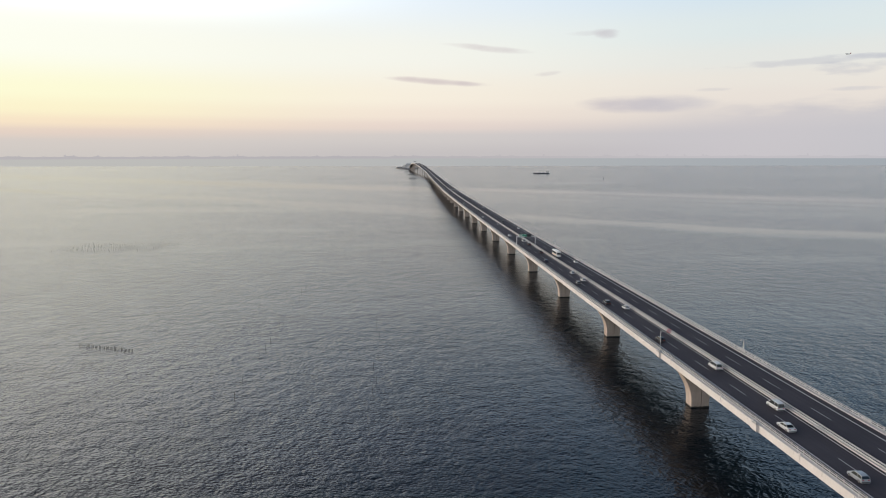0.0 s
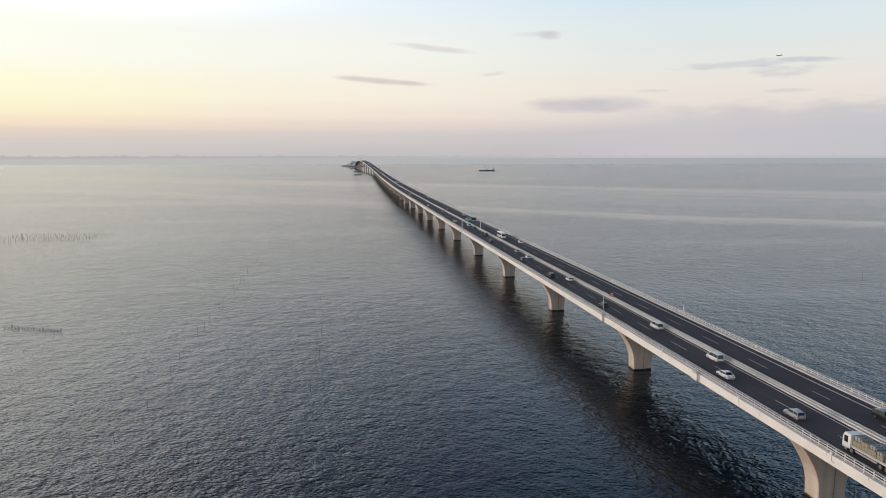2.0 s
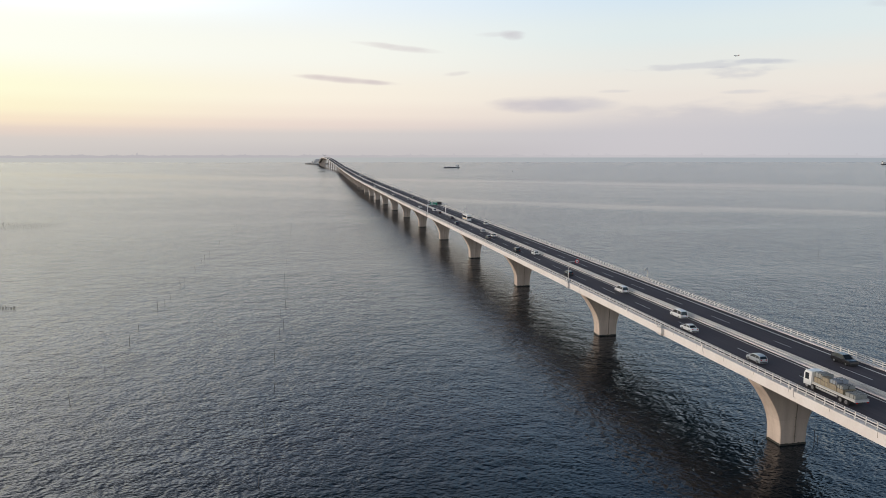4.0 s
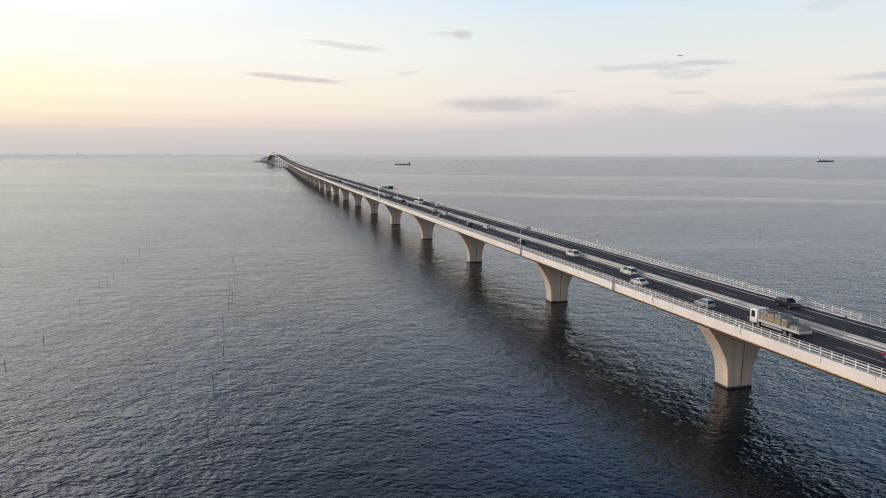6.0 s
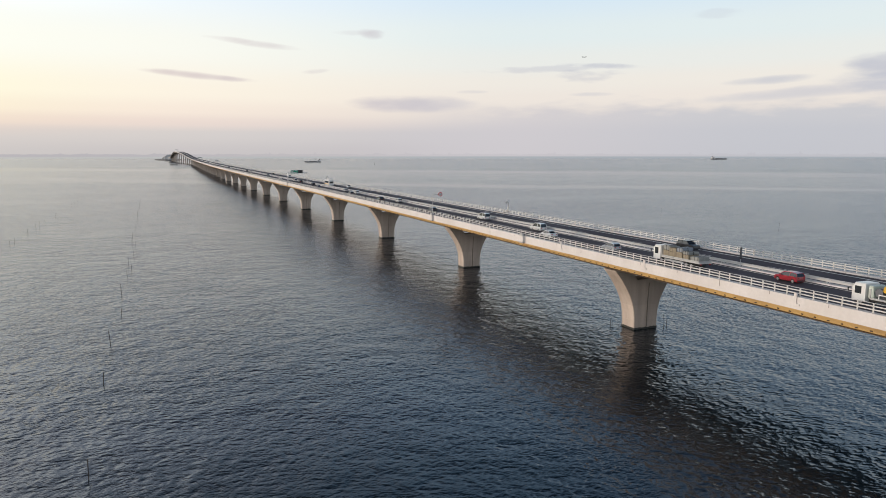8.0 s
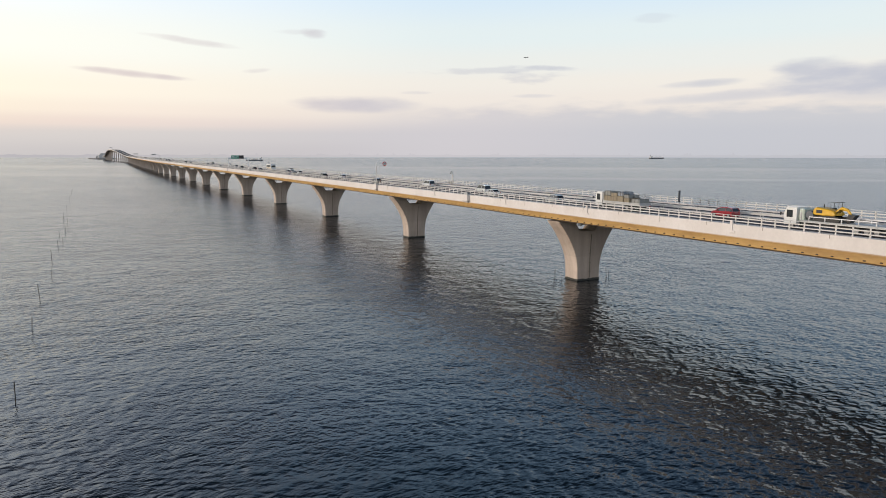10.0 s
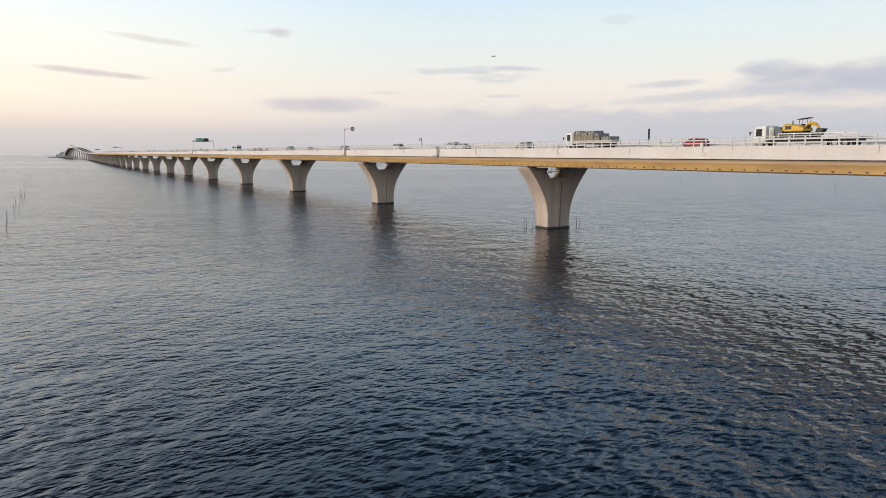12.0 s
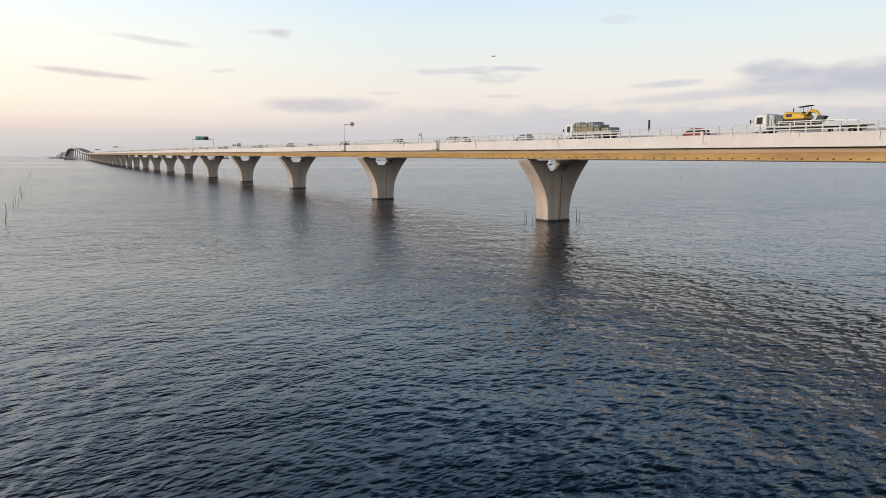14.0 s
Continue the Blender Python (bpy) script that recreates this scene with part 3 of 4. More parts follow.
# dark joints and weep slits in the face of the edge beams
slit = bmesh.new()
box(slit, -0.012, 0.05, -0.035, 0.035, -0.42, 0.0)
slit_mesh = mesh_of("weep_slit", slit)
joint = bmesh.new()
box(joint, -0.012, 0.05, -0.035, 0.035, -0.85, -0.02)
joint_mesh = mesh_of("beam_joint", joint)
for k in range(-10, 34):
    y = 9.0 * k + 4.0
    piece("beam_joint" if k % 4 == 0 else "weep_slit", joint_mesh if k % 4 == 0 else slit_mesh, PIPE, bridge, at=(MID - OUT - 0.012, y, KERB + rise(y) - 0.04))

# wider equipment bays that stand out from the edge beams
def bay_mesh(high):
    bm = bmesh.new()
    loft(bm, [[(-d, -w, z), (0.0, -w, z), (0.0, w, z), (-d, w, z)] for d, w, z in ((0.30, 0.75, -1.68), (0.62, 1.2, -1.30), (0.66, 1.25, -1.2), (0.66, 1.25, -0.15))])
    box(bm, -0.66, -0.54, -1.25, 1.25, -0.16, high, 0.03)
    box(bm, -0.66, 0.0, -1.25, -1.13, -0.16, high, 0.03)
    box(bm, -0.66, 0.0, 1.13, 1.25, -0.16, high, 0.03)
    return mesh_of("equipment_bay", bm)


bay_near, bay_far = bay_mesh(0.06), bay_mesh(0.55)
cab = bmesh.new()
box(cab, -0.50, -0.12, -0.8, 0.5, -0.15, 0.55, 0.03)
cab_mesh = mesh_of("bay_cabinet", cab)
for y in (27.2, 82.0, 319.0):
    for s in (-1, 1):
        o = piece("equipment_bay", bay_near if s < 0 else bay_far, PARAPET, bridge, "white concrete bay jutting out from the edge beam", at=(MID + s * (OUT + 0.021), y, KERB + rise(y)))
        o.rotation_euler = (0, 0, 0 if s < 0 else math.pi)
        piece("bay_cabinet", cab_mesh, GALV, o, "grey equipment cabinet")

# ---- piers ----
DEEP = 1.94
FLARE = [(0.0, 2.63), (0.9, 2.63), (1.8, 2.65), (2.7, 2.70), (3.6, 2.81), (4.5, 3.0), (5.4, 3.27), (6.2, 3.58), (7.0, 3.97), (7.8, 4.41), (8.5, 4.84), (9.1, 5.22), (9.7, 5.62)]


def ring(x0, x1, d, z, cut=0.11):
    c = min(cut, (x1 - x0) / 3)
    return [(x0 + c, -d, z), (x1 - c, -d, z), (x1, -d + c, z), (x1, d - c, z), (x1 - c, d, z), (x0 + c, d, z), (x0, d - c, z), (x0, -d + c, z)]


def pier_meshes(top, wide=1.0):
    """A stem that flares to both sides and parts in two horns under the girder."""
    lift = top - 11.75
    zz = lambda z: z if z < 0.7 else 0.6 + (z - 0.6) * (top - 0.6) / (11.75 - 0.6) if lift < 0 else (z + lift * min(1.0, z / 4.0))
    stem = bmesh.new()
    loft(stem, [ring(-w * wide, w * wide, DEEP, zz(max(z, 0.32))) for z, w in FLARE])
    horns = []
    for s in (-1, 1):
        h = bmesh.new()
        rows = []
        for z, a, b in ((9.703, 1.7, 5.62), (10.4, 2.2, 6.14), (11.1, 2.65, 6.72), (11.35, 2.3, 6.93), (11.75, 2.3, 7.17)):
            x0, x1 = sorted((s * a * wide - 0.35, s * b * wide))
            rows.append(ring(x0, x1, DEEP, zz(z)))
        loft(h, rows)
        horns.append(h)
    foot = bmesh.new()
    rng, around = random.Random(3), []
    x, d = 2.66 * wide, DEEP + 0.03
    for k in range(14):
        around.append((-x + 2 * x * k / 14, -d))
    for k in range(10):
        around.append((x, -d + 2 * d * k / 10))
    for k in range(14):
        around.append((x - 2 * x * k / 14, d))
    for k in range(10):
        around.append((-x, d - 2 * d * k / 10))
    loft(foot, [[(px, py, -3.0) for px, py in around], [(px, py, rng.uniform(0.26, 0.48)) for px, py in around], [(px * 0.93, py * 0.93, 0.25) for px, py in around]])
    bear = bmesh.new()
    box(bear, -0.55, 0.55, -0.7, 0.7, zz(11.75) + 0.002, zz(11.75) + 0.24, 0.03)
    pipe = bmesh.new()
    y = -DEEP - 0.10
    run_down = [(0.2, y, 0.5), (0.25, y, zz(4.6)), (0.5, y, zz(9.0))]
    for p, q in zip(run_down, run_down[1:]):
        rod(pipe, p, q, 0.075, 8)
    for q in (1.6, 3.4, 5.2):
        box(pipe, 0.08, 0.42, -DEEP - 0.12, -DEEP - 0.002, zz(q), zz(q) + 0.09)
    seam = bmesh.new()
    for z, w in ((1.75, 2.65), (4.6, 3.03), (7.4, 4.19)):
        loft(seam, [ring(-w - 0.012, w + 0.012, DEEP + 0.012, zz(z)), ring(-w - 0.012, w + 0.012, DEEP + 0.012, zz(z) + 0.05)])
    plate = bmesh.new()
    box(plate, -2.6, 2.6, -DEEP - 0.75, -DEEP - 0.05, zz(11.0), zz(11.0) + 0.06)
    for px in (-2.5, 2.5):
        box(plate, px - 0.05, px + 0.05, -DEEP - 0.75, -DEEP + 0.4, zz(11.0) - 0.16, zz(11.0) - 0.002)
    rail = bmesh.new()
    for k in range(9):
        px = -2.56 + 0.64 * k
        box(rail, px - 0.025, px + 0.025, -DEEP - 0.74, -DEEP - 0.69, zz(11.0) + 0.06, zz(11.0) + 0.72)
    for q in (0.36, 0.68):
        box(rail, -2.6, 2.6, -DEEP - 0.745, -DEEP - 0.695, zz(11.0) + q, zz(11.0) + q + 0.05)
    return [mesh_of("pier_part", b) for b in (stem, horns[0], horns[1], foot, bear, pipe, seam, plate, rail)]


def build_pier(y, meshes):
    p = empty("pier", (drift(y), y, 0))
    p.parent = bridge
    p["label"] = "flared concrete pier with a notched head and dark waterline"
    stem, left, right, foot, bear, pipe, seam, plate, rail = meshes
    piece("stem", stem, CONCRETE, p)
    piece("horn", left, CONCRETE, p)
    piece("horn", right, CONCRETE, p)
    piece("foot", foot, WET, p, "black weed-covered foot")
    for x in (-5.0, 5.0) if y < 2050 else (-2.6, 2.6):
        piece("bearing", bear, SHADOW_STEEL, p, at=(x, 0, 0))
    if y < 700:
        piece("drain_pipe", pipe, PIPE, p, "thin dark drain pipe")
        piece("joint_seam", seam, CONCRETE, p)
        piece("inspection_platform", plate, GALV, p, "small steel inspection platform in the notch")
        piece("platform_rail", rail, RAIL, p)
    return p


PIERS = [80.0 * k for k in range(-5, 45)]
for y in PIERS:
    build_pier(y, pier_meshes(max(3.0, 11.62 + rise(y)), 1.0 if y < 2050 else 0.55))

# thin stakes standing in the water round the piers
stake = bmesh.new()
rod(stake, (0, 0, -2), (0.05, 0.02, 1.9), 0.05, 6, 0.035)
stake_mesh = mesh_of("water_stake", stake)
for y in (0.0,):
    for i, (x, d, h) in enumerate(((-5.8, 1.1, 1.0), (-6.4, -2.2, 0.8), (3.6, -2.9, 0.6), (5.6, -0.6, 1.05), (4.7, -2.4, 0.9), (-4.0, 3.0, 0.9))):
        o = piece("water_stake", stake_mesh, POLE)
        o.matrix_basis = pose(x, y + d, 0, 2 * (i % 3 - 1), 3 * (i % 2), 40 * i) @ Matrix.Diagonal((1, 1, h, 1))
        tagged(o, "thin dark stake standing in the water beside a pier", "stake", "stakes round the piers")

# ---- road furniture ----
def sign_arm(y):
    """A tall post on the edge beam with an arm and a round sign."""
    z = ROAD + rise(y)
    p = empty("sign_post", (MID - OUT + 0.25, y, KERB + rise(y)))
    tagged(p, "white cantilever post with a round red-ringed sign on its arm", "sign post")
    bm = bmesh.new()
    rod(bm, (0, 0, 0), (0, 0, 6.0), 0.085, 10, 0.06)
    box(bm, -0.2, 0.2, -0.2, 0.2, 0, 0.05)
    part("post", bm, RAIL, p)
    bm = bmesh.new()
    rod(bm, (0, 0, 5.85), (2.6, 0, 5.95), 0.06, 8)
    rod(bm, (0, 0, 5.45), (1.0, 0, 5.86), 0.035, 6)
    part("arm", bm, RAIL, p)
    bm = bmesh.new()
    rod(bm, (2.45, -0.10, 5.95), (2.45, -0.06, 5.95), 0.62, 24)
    disc = part("sign_disc", bm, RED, p, "round red-ringed white sign")
    bm = bmesh.new()
    rod(bm, (2.45, -0.112, 5.95), (2.45, -0.104, 5.95), 0.42, 24)
    part("sign_face", bm, WHITE, disc)
    bm = bmesh.new()
    box(bm, 2.22, 2.42, -0.118, -0.114, 5.80, 6.10)
    box(bm, 2.48, 2.68, -0.118, -0.114, 5.80, 6.10)
    part("sign_bars", bm, SHADOW_STEEL, disc)


sign_arm(82.5)


def gantry(y):
    dz = rise(y)
    g = empty("sign_gantry", (MID + drift(y), y, ROAD + dz))
    tagged(g, "white portal gantry with green direction board and dark message panel", "sign gantry")
    for x in (-11.4, 0.0):
        bm = bmesh.new()
        rod(bm, (x, 0, 0.20), (x, 0, 6.4), 0.19, 10)
        box(bm, x - 0.3, x + 0.3, -0.3, 0.3, 0.2, 0.26)
        part("leg", bm, WHITE, g)
    bm = bmesh.new()
    for z in (5.8, 6.3):
        rod(bm, (-11.4, 0, z), (0.0, 0, z), 0.13, 8)
    for i in range(10):
        a, b = -11.4 + 1.14 * i, -11.4 + 1.14 * (i + 1)
        rod(bm, (a, 0, 5.8 if i % 2 else 6.3), (b, 0, 6.3 if i % 2 else 5.8), 0.04, 6)
    part("beam", bm, WHITE, g)
    bm = bmesh.new()
    box(bm, -9.7, -5.4, -0.34, -0.26, 5.75, 7.7, 0.02)
    board = part("direction_board", bm, GREEN, g, "green direction board with pale unreadable lines")
    bm = bmesh.new()
    for i, (x0, x1, z) in enumerate(((-9.4, -7.7, 7.1), (-9.4, -8.2, 6.65), (-7.2, -5.8, 7.1), (-9.4, -6.2, 6.1))):
        box(bm, x0, x1, -0.352, -0.346, z, z + 0.34)
    part("board_lines", bm, WHITE, board)
    bm = bmesh.new()
    box(bm, -5.3, -2.6, -0.40, -0.10, 5.9, 7.7, 0.04)
    part("message_panel", bm, BLACK, g, "dark message panel")
    for x in (-9.0, -6.4, -4.6, -3.2):
        part("board_bracket", box(bmesh.new(), x - 0.05, x + 0.05, -0.25, 0.05, 5.8, 7.5), GALV, g)


gantry(319.0)


BOARD = surface("weathered_road_board", (0.16, 0.19, 0.18), (0.10, 0.12, 0.12), 0.5, 0, 4.0, 0.6, 0.4)


def far_gantry(y, wide, face):
    """A plainer overhead board, far along the bridge."""
    g = empty("overhead_board", (MID + drift(y), y, ROAD + rise(y)))
    tagged(g, "distant overhead road board on white posts", "road sign", "distant road boards")
    bm = bmesh.new()
    for x in (-11.3, 0.0):
        rod(bm, (x, 0, 0.2), (x, 0, 6.6), 0.14, 6)
    rod(bm, (-11.3, 0, 6.3), (0, 0, 6.3), 0.14, 6)
    part("frame", bm, RAIL, g)
    bm = bmesh.new()
    box(bm, -9.5, -9.5 + wide, -0.3, -0.15, 6.0, 7.5, 0.03)
    part("board", bm, face, g)


for y, w, face in ((900.0, 5.0, FACADE), (1500.0, 8.0, BOARD), (2795.0, 9.0, BOARD)):
    far_gantry(y, w, face)


def edge_lamp(y):
    p = empty("edge_camera_post", (MID + OUT + 0.4, y, KERB + rise(y) - 0.16))
    tagged(p, "small white post with a hooked head on the edge bay", "camera post")
    bm = bmesh.new()
    rod(bm, (0, 0, 0), (0, 0, 2.1), 0.30, 8, 0.2)
    rod(bm, (0, 0, 2.1), (0, 0, 3.0), 0.12, 8)
    part("post", bm, RAIL, p)
    bm = bmesh.new()
    pts = [(0, 0, 3.0), (0.05, 0, 3.4), (-0.25, 0, 3.7), (-0.6, 0, 3.6), (-0.7, 0, 3.35)]
    for a, b in zip(pts, pts[1:]):
        rod(bm, a, b, 0.11, 6)
    bmesh.ops.create_uvsphere(bm, u_segments=10, v_segments=6, radius=0.30, matrix=Matrix.Translation((-0.7, 0, 3.22)))
    part("head", bm, GALV, p)


edge_lamp(81.0)
edge_lamp(319.5)


def marker_post(y):
    p = empty("median_marker", (MID, y, ROAD + 0.22 + rise(y)))
    tagged(p, "tall dark slim marker panel on a post in the median", "road marker")
    bm = bmesh.new()
    rod(bm, (0, 0, 0), (0, 0, 1.6), 0.05, 8)
    part("post", bm, GALV, p)
    bm = bmesh.new()
    box(bm, -0.20, 0.20, -0.05, 0.05, 1.2, 3.1, 0.02)
    part("panel", bm, BLACK, p)
    bm = bmesh.new()
    box(bm, -0.14, 0.14, -0.056, -0.052, 1.4, 2.9)
    part("panel_face", bm, HULL, p)


marker_post(-23.8)


# ---- vehicles: built heading along +y, standing on z = 0 ----
def wheel(parent, x, y, r=0.32, w=0.22):
    bm = bmesh.new()
    rod(bm, (x - w / 2, y, r), (x + w / 2, y, r), r, 16)
    t = part("wheel", bm, TYRE, parent)
    bm = bmesh.new()
    s = 1 if x > 0 else -1
    rod(bm, (x + s * (w / 2 - 0.02), y, r), (x + s * (w / 2 + 0.012), y, r), r * 0.62, 12)
    part("rim", bm, RIM, t)


def section(hw, y, z0, z1, tuck=0.1, top_in=0.0):
    """A rounded upright ring across a vehicle."""
    return [(-hw + tuck, y, z0), (hw - tuck, y, z0), (hw, y, z0 + tuck), (hw - top_in * 0.4, y, z1 - 0.12), (hw - top_in - 0.1, y, z1), (-hw + top_in + 0.1, y, z1), (-hw + top_in * 0.4, y, z1 - 0.12), (-hw, y, z0 + tuck)]


SHAPES = {
    # length, width, body line (y, top), roof line (y, z), wheelbase
    "sedan": (4.6, 1.75, [(-2.3, 0.72), (-2.22, 0.98), (-1.5, 1.02), (1.0, 0.98), (2.0, 0.86), (2.25, 0.72), (2.3, 0.55)], [(-1.65, 1.0), (-0.95, 1.38), (-0.2, 1.45), (0.45, 1.40), (1.25, 0.97)], 2.7),
    "hatch": (4.0, 1.70, [(-2.0, 0.75), (-1.95, 0.98), (-1.4, 1.02), (0.9, 1.0), (1.7, 0.90), (1.95, 0.75), (2.0, 0.55)], [(-1.95, 0.99), (-1.7, 1.42), (-0.8, 1.54), (0.3, 1.50), (1.15, 0.99)], 2.5),
    "van": (4.8, 1.80, [(-2.4, 0.8), (-2.37, 1.08), (-1.6, 1.1), (1.1, 1.08), (2.1, 0.95), (2.35, 0.8), (2.4, 0.55)], [(-2.38, 1.08), (-2.2, 1.75), (-1.2, 1.88), (0.6, 1.84), (1.75, 1.04)], 2.9),
    "suv": (4.7, 1.85, [(-2.35, 0.85), (-2.3, 1.08), (-1.6, 1.12), (0.9, 1.08), (2.0, 1.0), (2.3, 0.85), (2.35, 0.6)], [(-2.25, 1.1), (-1.9, 1.6), (-1.0, 1.72), (0.3, 1.68), (1.15, 1.07)], 2.75),
}


def car(kind, colour, label):
    length, width, body, roof, base = SHAPES[kind]
    c = empty("car")
    tagged(c, label, "car", "cars on the bridge")
    hw = width / 2
    bm = bmesh.new()
    loft(bm, [section(hw - (0.12 if i in (0, len(body) - 1) else 0.0), y, 0.24, z) for i, (y, z) in enumerate(body)])
    part("body", bm, colour, c)
    bm = bmesh.new()
    rows = []
    for i, (y, z) in enumerate(roof):
        k = hw - 0.06 - 0.18 * min(1, (z - 0.95) / 0.5)
        low = 0.93
        rows.append([(-hw + 0.05, y, low), (hw - 0.05, y, low), (k, y, max(z - 0.06, low + 0.01)), (k - 0.08, y, z), (-k + 0.08, y, z), (-k, y, max(z - 0.06, low + 0.01))])
    loft(bm, rows)
    part("window_band", bm, GLASS, c, "dark tinted windows")
    bm = bmesh.new()
    rr = [q for q in roof if q[1] > 1.3]
    rows = []
    for y, z in rr:
        k = hw - 0.22
        rows.append([(-k - 0.04, y, z - 0.05), (k + 0.04, y, z - 0.05), (k, y, z + 0.03), (-k, y, z + 0.03)])
    loft(bm, rows)
    part("roof", bm, colour, c)
    ym = (rr[0][0] + rr[-1][0]) / 2
    for s in (-1, 1):
        for (ya, za), (yb, zb) in ((roof[0], rr[0]), (roof[-1], rr[-1]), ((ym, 0.95), (ym, rr[len(rr) // 2][1] - 0.02))):
            part("pillar", rod(bmesh.new(), (s * (hw - 0.07), ya, za), (s * (hw - 0.21), yb, zb), 0.045, 5), colour, c)
    for s in (-1, 1):
        for y in (-base / 2 - 0.05, base / 2 + 0.05):
            wheel(c, s * (hw - 0.1), y)
        bm = bmesh.new()
        box(bm, s * (hw - 0.45) - 0.2, s * (hw - 0.45) + 0.2, length / 2 - 0.16, length / 2 - 0.02, 0.58, 0.72, 0.03)
        part("headlight", bm, HEADLAMP, c)
        bm = bmesh.new()
        box(bm, s * (hw - 0.35) - 0.14, s * (hw - 0.35) + 0.14, -length / 2 - 0.01, -length / 2 + 0.14, 0.72, 0.92, 0.03)
        part("tail_light", bm, TAILLAMP, c)
        bm = bmesh.new()
        box(bm, s * (hw + 0.08) - 0.08, s * (hw + 0.08) + 0.08, roof[-1][0] - 0.45, roof[-1][0] - 0.3, 0.98, 1.12, 0.02)
        part("door_mirror", bm, colour, c)
    for s in (-1, 1):
        y0, y1 = sorted((s * (length / 2 - 0.1), s * (length / 2 + 0.02)))
        part("bumper", box(bmesh.new(), -hw + 0.1, hw - 0.1, y0, y1, 0.28, 0.48, 0.03), BLACK, c)
    return c


PAINTS = {n: paint("car_paint_" + n, v) for n, v in {
    "white": (0.78, 0.78, 0.77), "silver": (0.42, 0.44, 0.46), "black": (0.018, 0.018, 0.02), "grey": (0.13, 0.135, 0.14),
    "red": (0.34, 0.018, 0.03), "navy": (0.02, 0.03, 0.075), "olive": (0.045, 0.06, 0.035)}.items()}
# kind, paint, lane (1 slow, 2 fast; near side away from the eye, far side towards it), place along the bridge
TRAFFIC = [
    ("van", "white", "B", 66), ("van", "white", "B", 36), ("sedan", "white", "A", 24), ("hatch", "white", "B", 139),
    ("hatch", "white", "B", 197), ("hatch", "white", "D", 250), ("hatch", "silver", "A", 1), ("suv", "black", "D", -3),
    ("suv", "black", "A", 148), ("hatch", "grey", "A", 190), ("sedan", "silver", "B", 216), ("sedan", "black", "B", 288), ("van", "white", "B", 342), ("hatch", "black", "B", 324),
    ("hatch", "red", "B", -36), ("hatch", "black", "A", 94), ("hatch", "navy", "A", 255), ("sedan", "white", "A", 372),
    ("hatch", "white", "D", 420), ("van", "grey", "C", 470), ("sedan", "silver", "B", 455), ("hatch", "white", "A", 520), ("suv", "grey", "B", 590), ("sedan", "white", "D", 640),
    ("van", "white", "A", 690), ("hatch", "navy", "B", 770), ("sedan", "black", "C", 810), ("suv", "white", "B", 900), ("hatch", "silver", "D", 980), ("van", "white", "A", 1060), ("sedan", "grey", "B", 1180),
]
LANES = {"A": (-7.2, 1), "B": (-2.9, 1), "C": (3.3, -1), "D": (7.5, -1)}
TYPE_WORD = {"sedan": "saloon car", "hatch": "hatchback", "van": "minivan", "suv": "sport utility car"}
models = {}
for kind, colour, lane, y in TRAFFIC:
    x, way = LANES[lane]
    m = pose(x + MID + drift(y), y, ROAD + rise(y) + 0.008, 0, 0, 0 if way > 0 else 180)
    if (kind, colour) in models:
        copy_thing(models[kind, colour], m)
    else:
        models[kind, colour] = car(kind, PAINTS[colour], f"{colour} {TYPE_WORD[kind]} driving on the dark bridge road")
        models[kind, colour].matrix_basis = m


def truck_cab(parent, y, colour, w=2.2, h=2.5):
    bm = bmesh.new()
    rows = [section(w / 2, y - 1.7, 0.55, h, 0.1, 0.05), section(w / 2, y - 0.25, 0.5, h, 0.1, 0.05), section(w / 2 - 0.02, y + 0.05, 0.45, h - 0.55, 0.1, 0.0), section(w / 2 - 0.05, y + 0.12, 0.45, 1.2, 0.1, 0.0)]
    loft(bm, rows)
    cabin = part("cab", bm, colour, parent)
    bm = bmesh.new()
    loft(bm, [[(-w / 2 + 0.14, y + 0.075, 1.35), (w / 2 - 0.14, y + 0.075, 1.35), (w / 2 - 0.2, y - 0.15, h - 0.28), (-w / 2 + 0.2, y - 0.15, h - 0.28)], [(-w / 2 + 0.14, y + 0.125, 1.35), (w / 2 - 0.14, y + 0.125, 1.35), (w / 2 - 0.2, y - 0.09, h - 0.28), (-w / 2 + 0.2, y - 0.09, h - 0.28)]])
    part("windscreen", bm, GLASS, cabin)
    for s in (-1, 1):
        bm = bmesh.new()
        box(bm, s * (w / 2 - 0.02), s * (w / 2 + 0.015), y - 1.15, y - 0.3, 1.45, h - 0.4)
        part("side_window", bm, GLASS, cabin)
        bm = bmesh.new()
        rod(bm, (s * w / 2, y + 0.1, 1.9), (s * (w / 2 + 0.3), y + 0.35, 1.95), 0.03, 5)
        box(bm, s * (w / 2 + 0.3) - 0.1, s * (w / 2 + 0.3) + 0.1, y + 0.32, y + 0.38, 1.6, 2.05, 0.01)
        part("door_mirror", bm, BLACK, cabin)
        bm = bmesh.new()
        box(bm, s * (w / 2 - 0.35) - 0.2, s * (w / 2 - 0.35) + 0.2, y + 0.06, y + 0.16, 0.62, 0.82, 0.02)
        part("headlight", bm, HEADLAMP, cabin)


